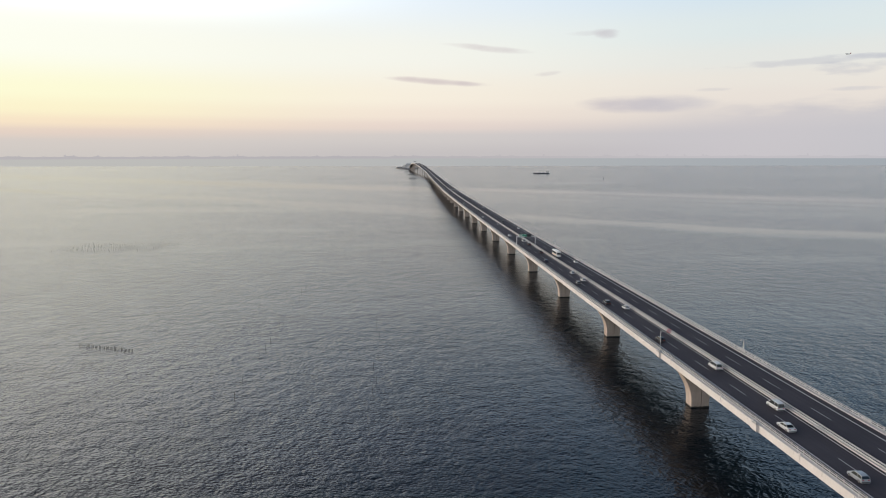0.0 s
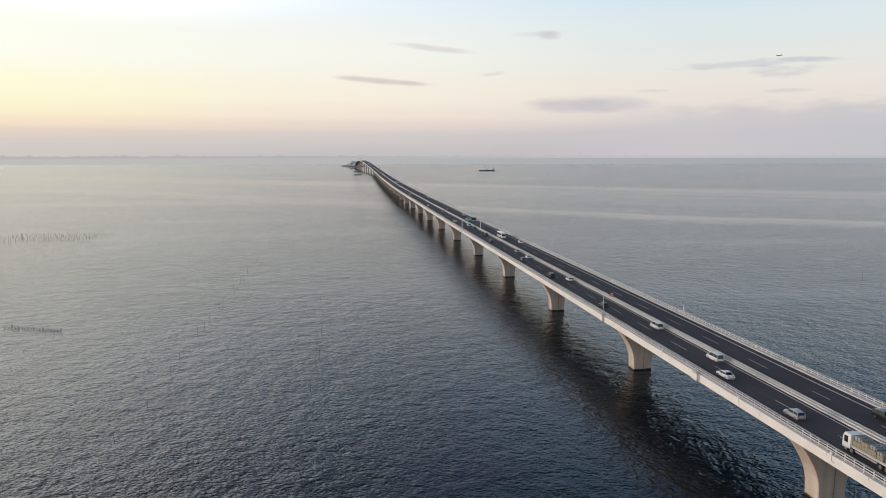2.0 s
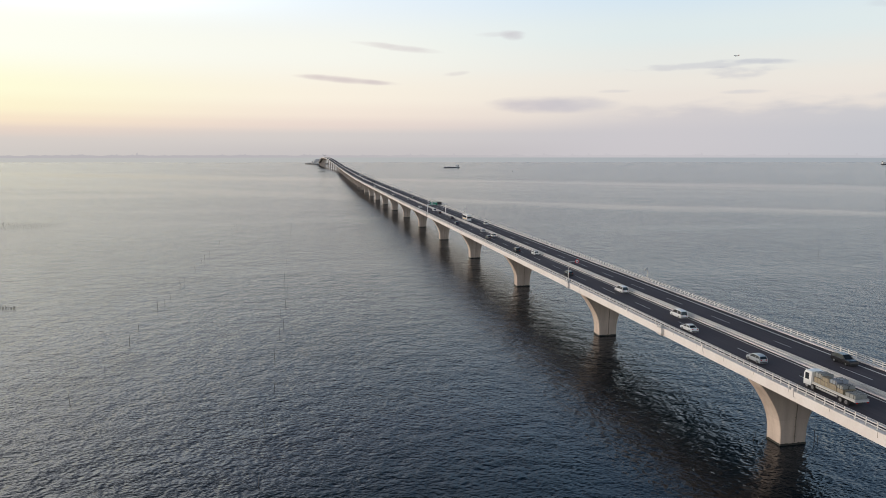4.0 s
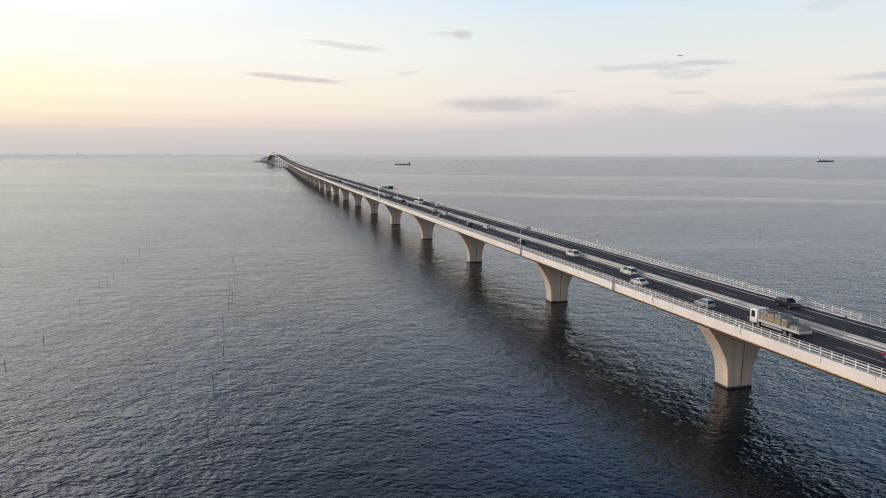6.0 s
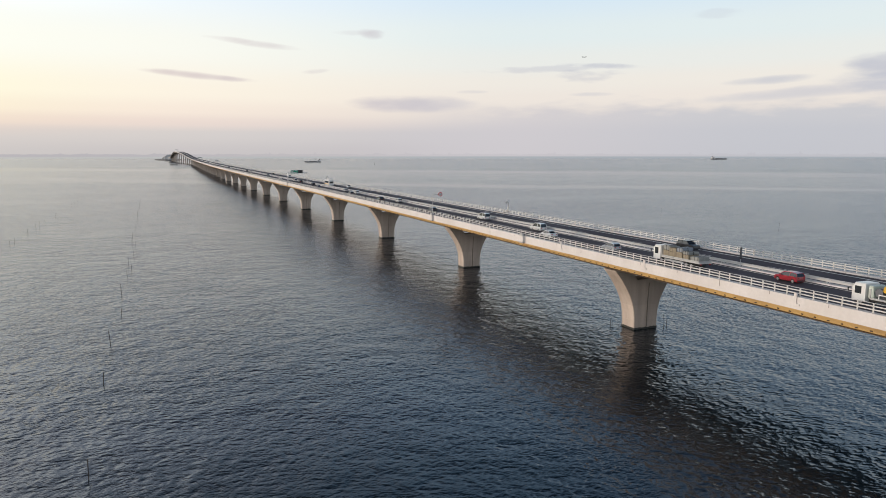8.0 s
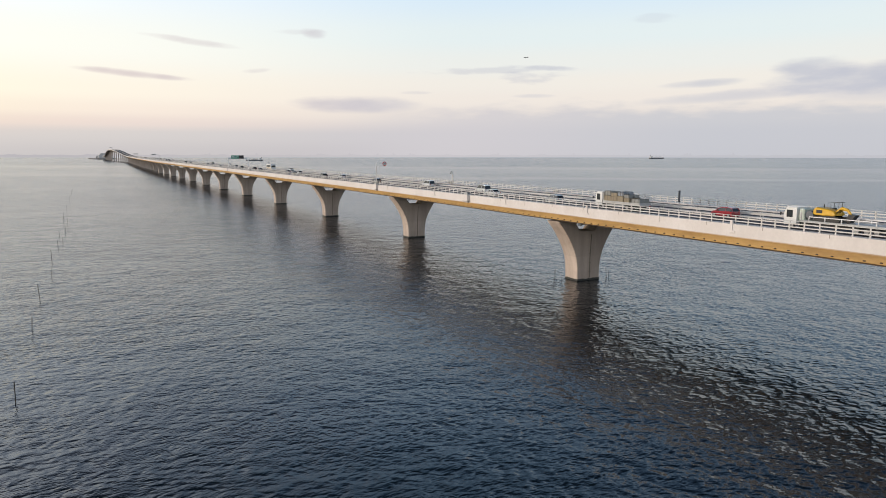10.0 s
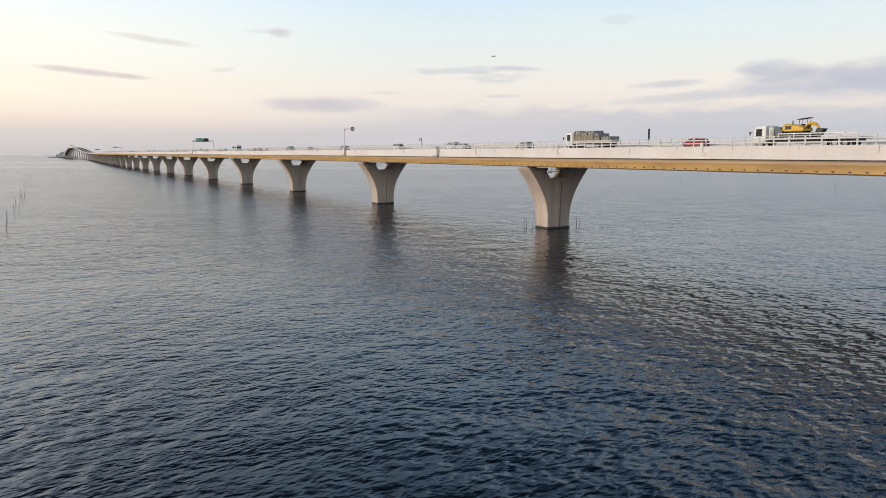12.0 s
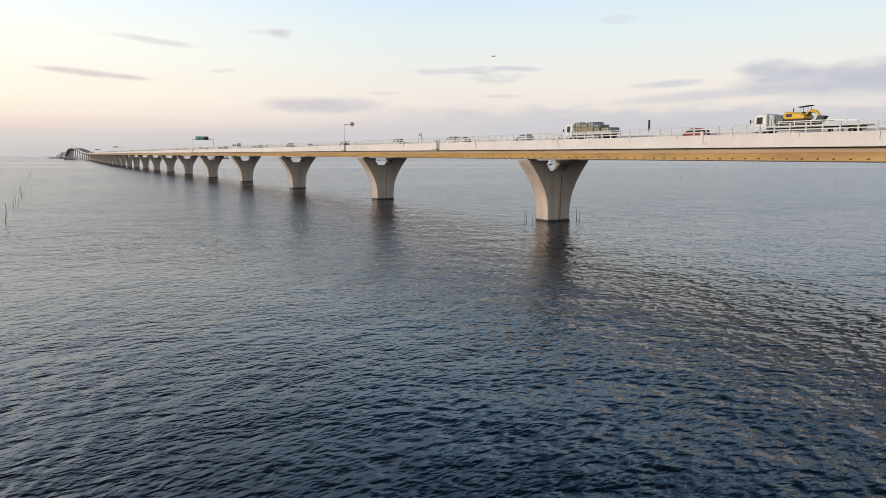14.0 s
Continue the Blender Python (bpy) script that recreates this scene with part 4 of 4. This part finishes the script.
def cargo_truck(m):
    t = empty("flatbed_truck")
    tagged(t, "white cab flatbed truck loaded with wooden crates and grey sheeted bundles", "truck")
    truck_cab(t, 5.4, PAINTS["white"], 2.4, 2.9)
    bm = bmesh.new()
    box(bm, -1.2, 1.2, -5.6, 3.4, 0.98, 1.18, 0.02)
    box(bm, -1.2, 1.2, 3.36, 3.44, 1.18, 2.9, 0.01)
    bed = part("bed", bm, RAIL, t, "white flat bed with low sides")
    for s in (-1, 1):
        for k in range(3):
            part("side_board", box(bmesh.new(), s * 1.2 - 0.03, s * 1.2 + 0.03, -5.56 + 2.99 * k, -2.62 + 2.99 * k, 1.181, 1.42, 0.01), GALV, bed)
    part("tail_board", box(bmesh.new(), -1.16, 1.16, -5.6, -5.54, 1.181, 1.42, 0.01), GALV, bed)
    bm = bmesh.new()
    box(bm, -0.45, 0.45, -5.4, 5.0, 0.6, 0.975)
    part("chassis", bm, BLACK, t)
    # wooden crates under sheeted bundles; the last bundle is low
    rng = random.Random(5)
    loads = [(3.25, 1.55, ((1.19, 2.25, WOOD), (2.27, 3.02, CANVAS))), (1.66, 0.10, ((1.19, 2.15, WOOD), (2.17, 2.86, WOOD))),
             (0.00, -1.55, ((1.19, 2.30, WOOD), (2.32, 3.08, SHEET))), (-1.62, -2.95, ((1.19, 2.05, WOOD), (2.07, 2.62, CANVAS))),
             (-3.35, -5.40, ((1.19, 2.02, CANVAS),))]
    for y1, y0, levels in loads:
        for s in (-1, 1):
            for z0, z1, stuff in levels:
                if stuff is WOOD and z0 > 2 and s > 0:
                    continue
                dx, dy, dz = rng.uniform(-0.04, 0.04), rng.uniform(-0.04, 0.04), rng.uniform(-0.10, 0.05)
                x0, x1 = s * 0.57 - 0.53 + dx, s * 0.57 + 0.53 + dx
                bundle = part("crate" if stuff is WOOD else "wrapped_pallet", box(bmesh.new(), x0, x1, y0 + dy, y1 + dy, z0, z1 + dz * (z0 > 2), 0.03 if stuff is WOOD else 0.09), stuff, t)
                for u in (0.12, 0.5, 0.88):
                    ym = y0 + dy + (y1 - y0) * u
                    part("batten" if stuff is WOOD else "strap", box(bmesh.new(), x0 - 0.015, x1 + 0.015, ym - 0.045, ym + 0.045, z0 + 0.004, z1 + dz * (z0 > 2) + 0.015), PIPE if stuff is WOOD else BLACK, bundle)
    for s in (-1, 1):
        for y in (4.7, 3.4, -2.6, -3.8):
            wheel(t, s * 1.02, y, 0.48, 0.3)
        part("side_guard", box(bmesh.new(), s * 1.12 - 0.03, s * 1.12 + 0.03, -1.9, 2.7, 0.55, 0.85, 0.01), GALV, t)
        part("tail_light", box(bmesh.new(), s * 0.9 - 0.16, s * 0.9 + 0.16, -5.67, -5.605, 0.82, 0.97, 0.01), TAILLAMP, t)
        part("mudguard", box(bmesh.new(), s * 1.02 - 0.2, s * 1.02 + 0.2, -4.5, -4.4, 0.5, 0.96, 0.01), BLACK, t)
    t.matrix_basis = m


def coach(m):
    t = empty("motor_coach")
    tagged(t, "white and pale yellow motor coach with dark windscreen", "bus")
    L, hw = 11.0, 1.25
    bm = bmesh.new()
    loft(bm, [section(hw - 0.05, -L / 2, 0.4, 3.2, 0.15, 0.05), section(hw, -L / 2 + 0.2, 0.35, 3.3, 0.15, 0.05), section(hw, L / 2 - 0.4, 0.35, 3.3, 0.15, 0.05), section(hw - 0.05, L / 2 - 0.05, 0.35, 2.9, 0.15, 0.05), section(hw - 0.1, L / 2, 0.4, 1.5, 0.15, 0.05)])
    part("body", bm, PAINTS["white"], t)
    for s in (-1, 1):
        for i in range(6):
            bm = bmesh.new()
            y0 = -L / 2 + 0.6 + i * 1.55
            box(bm, s * (hw - 0.03), s * (hw + 0.012), y0, y0 + 1.45, 1.7, 2.75)
            part("side_window", bm, GLASS, t)
        bm = bmesh.new()
        box(bm, s * (hw - 0.02), s * (hw + 0.014), -L / 2 + 0.3, L / 2 - 0.6, 1.0, 1.3)
        part("side_stripe", bm, YELLOW, t, "pale yellow stripe")
        for y in (L / 2 - 2.4, -L / 2 + 3.0):
            wheel(t, s * (hw - 0.12), y, 0.5, 0.3)
        bm = bmesh.new()
        box(bm, s * 0.9 - 0.2, s * 0.9 + 0.2, L / 2 - 0.04, L / 2 + 0.03, 0.75, 0.98, 0.02)
        part("headlight", bm, HEADLAMP, t)
    bm = bmesh.new()
    loft(bm, [[(-1.1, L / 2 - 0.0, 1.5), (1.1, L / 2 - 0.0, 1.5), (1.05, L / 2 - 0.16, 2.85), (-1.05, L / 2 - 0.16, 2.85)], [(-1.1, L / 2 + 0.04, 1.5), (1.1, L / 2 + 0.04, 1.5), (1.05, L / 2 - 0.06, 2.85), (-1.05, L / 2 - 0.06, 2.85)]])
    part("windscreen", bm, GLASS, t)
    t.matrix_basis = m


TANK = surface("pale_green_tank_paint", (0.55, 0.62, 0.55), (0.42, 0.47, 0.42), 0.45, 0, 6.0, 0.9, 0.4)


def low_loader(m):
    """A truck with a low bed; the digger on it is a thing of its own."""
    t = empty("low_loader_truck")
    tagged(t, "pale truck with a long low loader bed and rails", "truck")
    truck_cab(t, 6.9, PAINTS["white"], 2.4, 2.75)
    bm = bmesh.new()
    box(bm, -1.2, 1.2, -6.8, 4.6, 0.95, 1.2, 0.03)
    box(bm, -1.2, 1.2, 4.5, 4.7, 1.2, 2.2, 0.02)
    part("bed", bm, GALV, t)
    bm = bmesh.new()
    box(bm, -0.5, 0.5, -6.4, 6.2, 0.6, 0.95)
    part("chassis", bm, BLACK, t)
    bm = bmesh.new()
    box(bm, -1.1, 1.1, 4.25, 4.95, 1.0, 2.6, 0.12)
    part("tank", bm, TANK, t, "pale green box tank behind the cab")
    bm = bmesh.new()
    rod(bm, (-1.05, 3.55, 1.9), (1.05, 3.55, 1.9), 0.5, 16)
    part("winch_drum", bm, HULL, t, "grey winch drum")
    for s in (-1, 1):
        for y in (5.9, -2.6, -3.8, -5.0):
            wheel(t, s * 1.0, y, 0.46, 0.3)
        for k in range(5):
            bm = bmesh.new()
            box(bm, s * 1.17 - 0.04, s * 1.17 + 0.04, -5.0 + 2.1 * k, -4.9 + 2.1 * k, 1.2, 1.75)
            part("stanchion", bm, WHITE, t)
        bm = bmesh.new()
        box(bm, s * 1.17 - 0.03, s * 1.17 + 0.03, -5.0, 3.5, 1.62, 1.72)
        part("side_rail", bm, WHITE, t)
    t.matrix_basis = m
    d = empty("excavator")
    tagged(d, "yellow crawler excavator tied down on the low loader", "excavator")
    for s in (-1, 1):
        bm = bmesh.new()
        rows = [[(s * 0.95 - 0.25, y, z), (s * 0.95 + 0.25, y, z), (s * 0.95 + 0.25, y, z2), (s * 0.95 - 0.25, y, z2)] for y, z, z2 in ((-2.0, 0.35, 0.5), (-1.8, 0.04, 0.72), (1.8, 0.04, 0.72), (2.0, 0.35, 0.5))]
        loft(bm, rows)
        part("track", bm, BLACK, d)
    bm = bmesh.new()
    loft(bm, [section(1.15, -2.1, 0.95, 1.75, 0.1, 0.15), section(1.2, -1.7, 0.85, 1.95, 0.1, 0.1), section(1.15, 0.8, 0.85, 1.6, 0.1, 0.1), section(1.1, 1.1, 0.9, 1.3, 0.1, 0.1)])
    rod(bm, (0, -0.3, 0.5), (0, -0.3, 0.9), 0.6, 14)
    part("upper_body", bm, YELLOW, d)
    for s in (-1, 1):
        part("engine_grille", box(bmesh.new(), s * 1.14, s * 1.215, -1.6, -0.7, 1.15, 1.6, 0.01), BLACK, d)
        part("slew_guard", box(bmesh.new(), s * 0.75 - 0.1, s * 0.75 + 0.1, -1.2, 1.0, 0.7, 0.9, 0.02), BLACK, d)
        part("hydraulic_ram", rod(bmesh.new(), (0.3 + s * 0.3, 0.9, 1.1), (0.3 + s * 0.3, 1.55, 1.75), 0.07, 8), BLACK, d)
    for x, y in ((-1.05, -0.5), (-0.3, -0.5), (-1.05, 0.7), (-0.3, 0.7)):
        part("canopy_post", rod(bmesh.new(), (x, y, 1.4), (x, y, 2.62 + 0.06 * y), 0.035, 6), BLACK, d)
    bm = bmesh.new()
    loft(bm, [[(-1.2, y, 2.6 + 0.1 * y), (-0.15, y, 2.6 + 0.1 * y), (-0.15, y, 2.68 + 0.1 * y), (-1.2, y, 2.68 + 0.1 * y)] for y in (-0.8, 0.0, 1.0)])
    part("canopy_roof", bm, BLACK, d, "thin dark canopy roof")
    bm = bmesh.new()
    box(bm, -0.95, -0.4, -0.4, 0.1, 1.3, 1.9, 0.08)
    part("seat", bm, BLACK, d)
    for name, pts, r in (("boom", ((0.3, 0.8, 1.3), (0.3, 1.6, 1.95), (0.3, 2.5, 1.75)), 0.24), ("arm", ((0.3, 2.5, 1.75), (0.3, 3.2, 0.85)), 0.18)):
        bm = bmesh.new()
        for a, b in zip(pts, pts[1:]):
            rod(bm, a, b, r, 8, r * 0.85)
        part(name, bm, YELLOW, d)
    bm = bmesh.new()
    loft(bm, [[(-0.15, 3.1, 0.05), (0.75, 3.1, 0.05), (0.75, 3.9, 1.15), (-0.15, 3.9, 1.15)], [(-0.15, 2.4, 0.25), (0.75, 2.4, 0.25), (0.75, 2.9, 1.25), (-0.15, 2.9, 1.25)]])
    part("bucket", bm, BLACK, d)
    bm = bmesh.new()
    rod(bm, (0.4, -1.0, 1.9), (0.4, -1.0, 2.4), 0.08, 8)
    part("exhaust", bm, BLACK, d)
    d.matrix_basis = m @ pose(0, 1.3, 1.205, 0, 0, 180) @ Matrix.Scale(0.86, 4)


def on_road(x, y, way=1):
    return pose(x + MID + drift(y), y, ROAD + rise(y) + 0.008, 0, 0, 0 if way > 0 else 180)


cargo_truck(on_road(-7.0, -18.0))
coach(on_road(3.3, 276.0, -1))
low_loader(on_road(-7.0, -57.0))


# ---- out on the water ----
def hull(bm, L, w, d, sheer):
    rows = []
    for i in range(9):
        u = i / 8
        k = math.sin(min(1, u * 5 + 0.35) * math.pi / 2) * math.sin(min(1, (1 - u) * 3.2 + 0.04) * math.pi / 2)
        y = -L / 2 + L * u
        top = d + sheer * max(0, u - 0.7) * 3.3
        rows.append([(-w / 2 * k * 0.8, y, -1.0), (w / 2 * k * 0.8, y, -1.0), (w / 2 * k, y + (1.5 if i == 8 else 0), top), (-w / 2 * k, y + (1.5 if i == 8 else 0), top)])
    loft(bm, rows)


def ship(x, y, turn, L, label):
    s = empty("cargo_ship", (x, y, 0), turn)
    tagged(s, label, "ship", "ships on the bay")
    bm = bmesh.new()
    hull(bm, L, L * 0.16, L * 0.055, L * 0.02)
    part("hull", bm, HULL, s)
    bm = bmesh.new()
    box(bm, -L * 0.06, L * 0.06, -L * 0.44, -L * 0.30, L * 0.05, L * 0.15, 0.2)
    box(bm, -L * 0.075, L * 0.075, -L * 0.33, -L * 0.29, L * 0.13, L * 0.165, 0.1)
    part("deckhouse", bm, SHIPWHITE, s, "white deckhouse at the stern")
    bm = bmesh.new()
    rod(bm, (0, -L * 0.42, L * 0.14), (0, -L * 0.42, L * 0.21), L * 0.018, 8)
    part("funnel", bm, SHADOW_STEEL, s)
    for k in (-0.1, 0.12):
        bm = bmesh.new()
        box(bm, -L * 0.055, L * 0.055, L * (k - 0.09), L * (k + 0.09), L * 0.055, L * 0.075, 0.1)
        part("hatch_cover", bm, SHADOW_STEEL, s)
    for k in (0.0, 0.27, 0.42):
        bm = bmesh.new()
        rod(bm, (0, L * k, L * 0.05), (0, L * k, L * 0.18), L * 0.006, 6)
        rod(bm, (0, L * k, L * 0.08), (0, L * (k - 0.1), L * 0.15), L * 0.004, 5)
        part("mast", bm, SHIPWHITE, s)
    return s


ship(495, 2650, 78, 62, "dark grey coastal cargo ship with white deckhouse")
ship(2860, 3040, -105, 92, "long low dark tanker far out on the bay")


def beacon(x, y):
    b = empty("channel_buoy", (x, y, 0))
    tagged(b, "dark channel buoy with a lattice top floating on the bay", "buoy")
    bm = bmesh.new()
    loft(bm, [[(r * math.cos(a), r * math.sin(a), z) for a in [2 * math.pi * k / 12 for k in range(12)]] for z, r in ((-1.2, 1.0), (0.2, 1.5), (1.0, 1.45), (1.3, 1.0))])
    part("float", bm, HULL, b)
    bm = bmesh.new()
    for k in range(4):
        a = math.pi / 4 + math.pi / 2 * k
        rod(bm, (0.8 * math.cos(a), 0.8 * math.sin(a), 1.25), (0.3 * math.cos(a), 0.3 * math.sin(a), 5.6), 0.09, 6)
    for z, r in ((2.6, 0.66), (4.0, 0.49), (5.5, 0.33)):
        box(bm, -r, r, -r, r, z, z + 0.08)
    part("tower", bm, HULL, b)
    part("lantern", rod(bmesh.new(), (0, 0, 5.58), (0, 0, 6.5), 0.32, 10, 0.22), RED, b)


beacon(560, 2044)


def pole_row(x, ys, tall, rng):
    for y in ys:
        o = piece("net_pole", pole_mesh, POLE)
        o.matrix_basis = pose(x + rng.uniform(-0.9, 0.9), y + rng.uniform(-3, 3), 0, rng.uniform(-5, 5), rng.uniform(-5, 5), rng.uniform(0, 360)) @ Matrix.Diagonal((1, 1, tall * rng.uniform(0.7, 1.25), 1))
        tagged(o, "thin dark fishing net pole standing in the sea", "pole", "fishing net poles in rows")


bm = bmesh.new()
rod(bm, (0, 0, -3), (0.06, 0.03, 1.0), 0.065, 6, 0.05)
pole_mesh = mesh_of("net_pole", bm)
rng = random.Random(11)
pole_row(-93.3, [-33, 0, 22, 47, 75, 98, 106, 127, 137, 168, 185, 200, 240, 309, 378, 430], 2.1, rng)
pole_row(-134.5, [47, 69, 93, 110, 141, 152, 160, 192, 196, 224, 245, 259, 275, 311, 326, 395, 423, 449, 490], 2.0, rng)
pole_row(174, [52, 128, 210], 3.0, rng)

# a dense field of short poles and a low net fence
v, f = [], []


def stick(x, y, h, r=0.07):
    b = len(v)
    v.extend([(x - r, y - r, -1), (x + r, y - r, -1), (x, y + r, -1), (x - r, y - r, h), (x + r, y - r, h), (x, y + r, h)])
    f.extend([(b, b + 1, b + 4, b + 3), (b + 1, b + 2, b + 5, b + 4), (b + 2, b, b + 3, b + 5), (b + 3, b + 4, b + 5)])


for i in range(7):
    for j in range(38):
        stick(-344 + j * 2.0 + i * 1.3 + rng.uniform(-0.5, 0.5), 440 + i * 8 + rng.uniform(-2.5, 2.5), rng.uniform(0.7, 1.5), 0.055)
me = bpy.data.meshes.new("net_pole_field")
me.from_pydata(v, [], f)
tagged(piece("net_pole_field", me, POLE), "field of many short net poles in the sea", "pole field", kind="stuff")
v, f = [], []
for k in range(40):
    u = k / 39
    stick(-205.7 + 23 * u, 161 - 9.6 * u + rng.uniform(-0.3, 0.3), rng.uniform(0.5, 1.2), 0.08)
me = bpy.data.meshes.new("low_net_fence")
me.from_pydata(v, [], f)
tagged(piece("low_net_fence", me, POLE), "low row of close-set net stakes in the sea", "net fence", kind="stuff")

# ---- island at the bridge's far end ----
isl = empty("island", (2, 3890, 0))
tagged(isl, "distant low artificial island with white service building", "island", kind="structure")
bm = bmesh.new()
pts = []
for k in range(24):
    a = 2 * math.pi * k / 24
    pts.append((62 * math.cos(a) * (1 + 0.12 * math.sin(3 * a)), 300 * math.sin(a) * (1 + 0.05 * math.cos(2 * a))))
loft(bm, [[(x * q, y * q, z) for x, y in pts] for q, z in ((1.06, -2), (1.0, 3.5), (0.97, 5.0))])
part("revetment", bm, ROCK, isl)
for x, y, w, d, h in ((2, -70, 50, 120, 16), (4, -60, 40, 90, 22), (-8, 60, 44, 80, 13), (10, -170, 30, 60, 9)):
    bm = bmesh.new()
    for s in range(max(1, round(h / 4))):
        box(bm, x - w / 2 + s, x + w / 2 - s, y - d / 2 + 2 * s, y + d / 2 - 2 * s, 5.0 + 4 * s, 8.6 + 4 * s)
        box(bm, x - w / 2 + s + 1, x + w / 2 - s - 1, y - d / 2 + 2 * s + 1, y + d / 2 - 2 * s - 1, 8.6 + 4 * s, 9.0 + 4 * s)
    part("building", bm, FACADE, isl)
bm = bmesh.new()
rod(bm, (-18, -120, 5), (-18, -120, 34), 1.0, 8, 0.4)
rod(bm, (12, -20, 20), (12, -20, 40), 0.8, 8, 0.3)
part("mast", bm, RAIL, isl)

# ---- low jetties beside the far end of the bridge ----
def jetty(x0, x1, y):
    j = empty("jetty", ((x0 + x1) / 2, y, 0))
    tagged(j, "low dark concrete jetty on piles beside the bridge", "jetty", "jetties beside the bridge")
    h = (x1 - x0) / 2
    part("platform", box(bmesh.new(), -h, h, -4, 4, 2.0, 3.6, 0.2), ROCK, j)
    for k in range(4):
        for s in (-1, 1):
            part("pile", rod(bmesh.new(), (-h + 2 + (2 * h - 4) * k / 3, s * 3, -3), (-h + 2 + (2 * h - 4) * k / 3, s * 3, 1.998), 0.5, 8), WET, j)


jetty(-35, -13, 2106)
jetty(-27, -3, 2563)
jetty(-30, -4, 3135)

# ---- in the air ----
def airliner(at, turn):
    a = empty("airliner", at, turn)
    tagged(a, "small distant airliner crossing the pale sky", "aircraft")
    bm = bmesh.new()
    loft(bm, [[(r * math.cos(t), y, r * math.sin(t) + 0.3 * (y < -12)) for t in [2 * math.pi * k / 10 for k in range(10)]] for y, r in ((-19, 0.3), (-14, 1.4), (-8, 2.0), (12, 2.0), (17, 1.3), (19, 0.3))])
    part("fuselage", bm, SHIPWHITE, a)
    for s in (-1, 1):
        bm = bmesh.new()
        loft(bm, [[(s * x, y0, z), (s * x, y1, z), (s * x, y1, z + 0.35), (s * x, y0, z + 0.35)] for x, y0, y1, z in ((1.5, -4, 4, -1.0), (17, -9, -6.5, 0.8))])
        part("wing", bm, GALV, a)
        bm = bmesh.new()
        rod(bm, (s * 6, -1, -2.0), (s * 6, 4, -2.0), 1.0, 10)
        part("engine", bm, GALV, a)
        bm = bmesh.new()
        loft(bm, [[(s * x, y0, z), (s * x, y1, z), (s * x, y1, z + 0.25), (s * x, y0, z + 0.25)] for x, y0, y1, z in ((0.5, -18.5, -14.5, 1.0), (6.5, -19.5, -17.8, 1.6))])
        part("tailplane", bm, GALV, a)
    bm = bmesh.new()
    loft(bm, [[(-0.2, y0, z), (0.2, y0, z), (0.2, y1, z), (-0.2, y1, z)] for z, y0, y1 in ((1.2, -18.5, -13), (7.5, -20, -17.5))])
    part("tail_fin", bm, RED, a)


airliner((-86 + 4500 * math.sin(radians(33.0)), -111 + 4500 * math.cos(radians(33.0)), 610), 100)
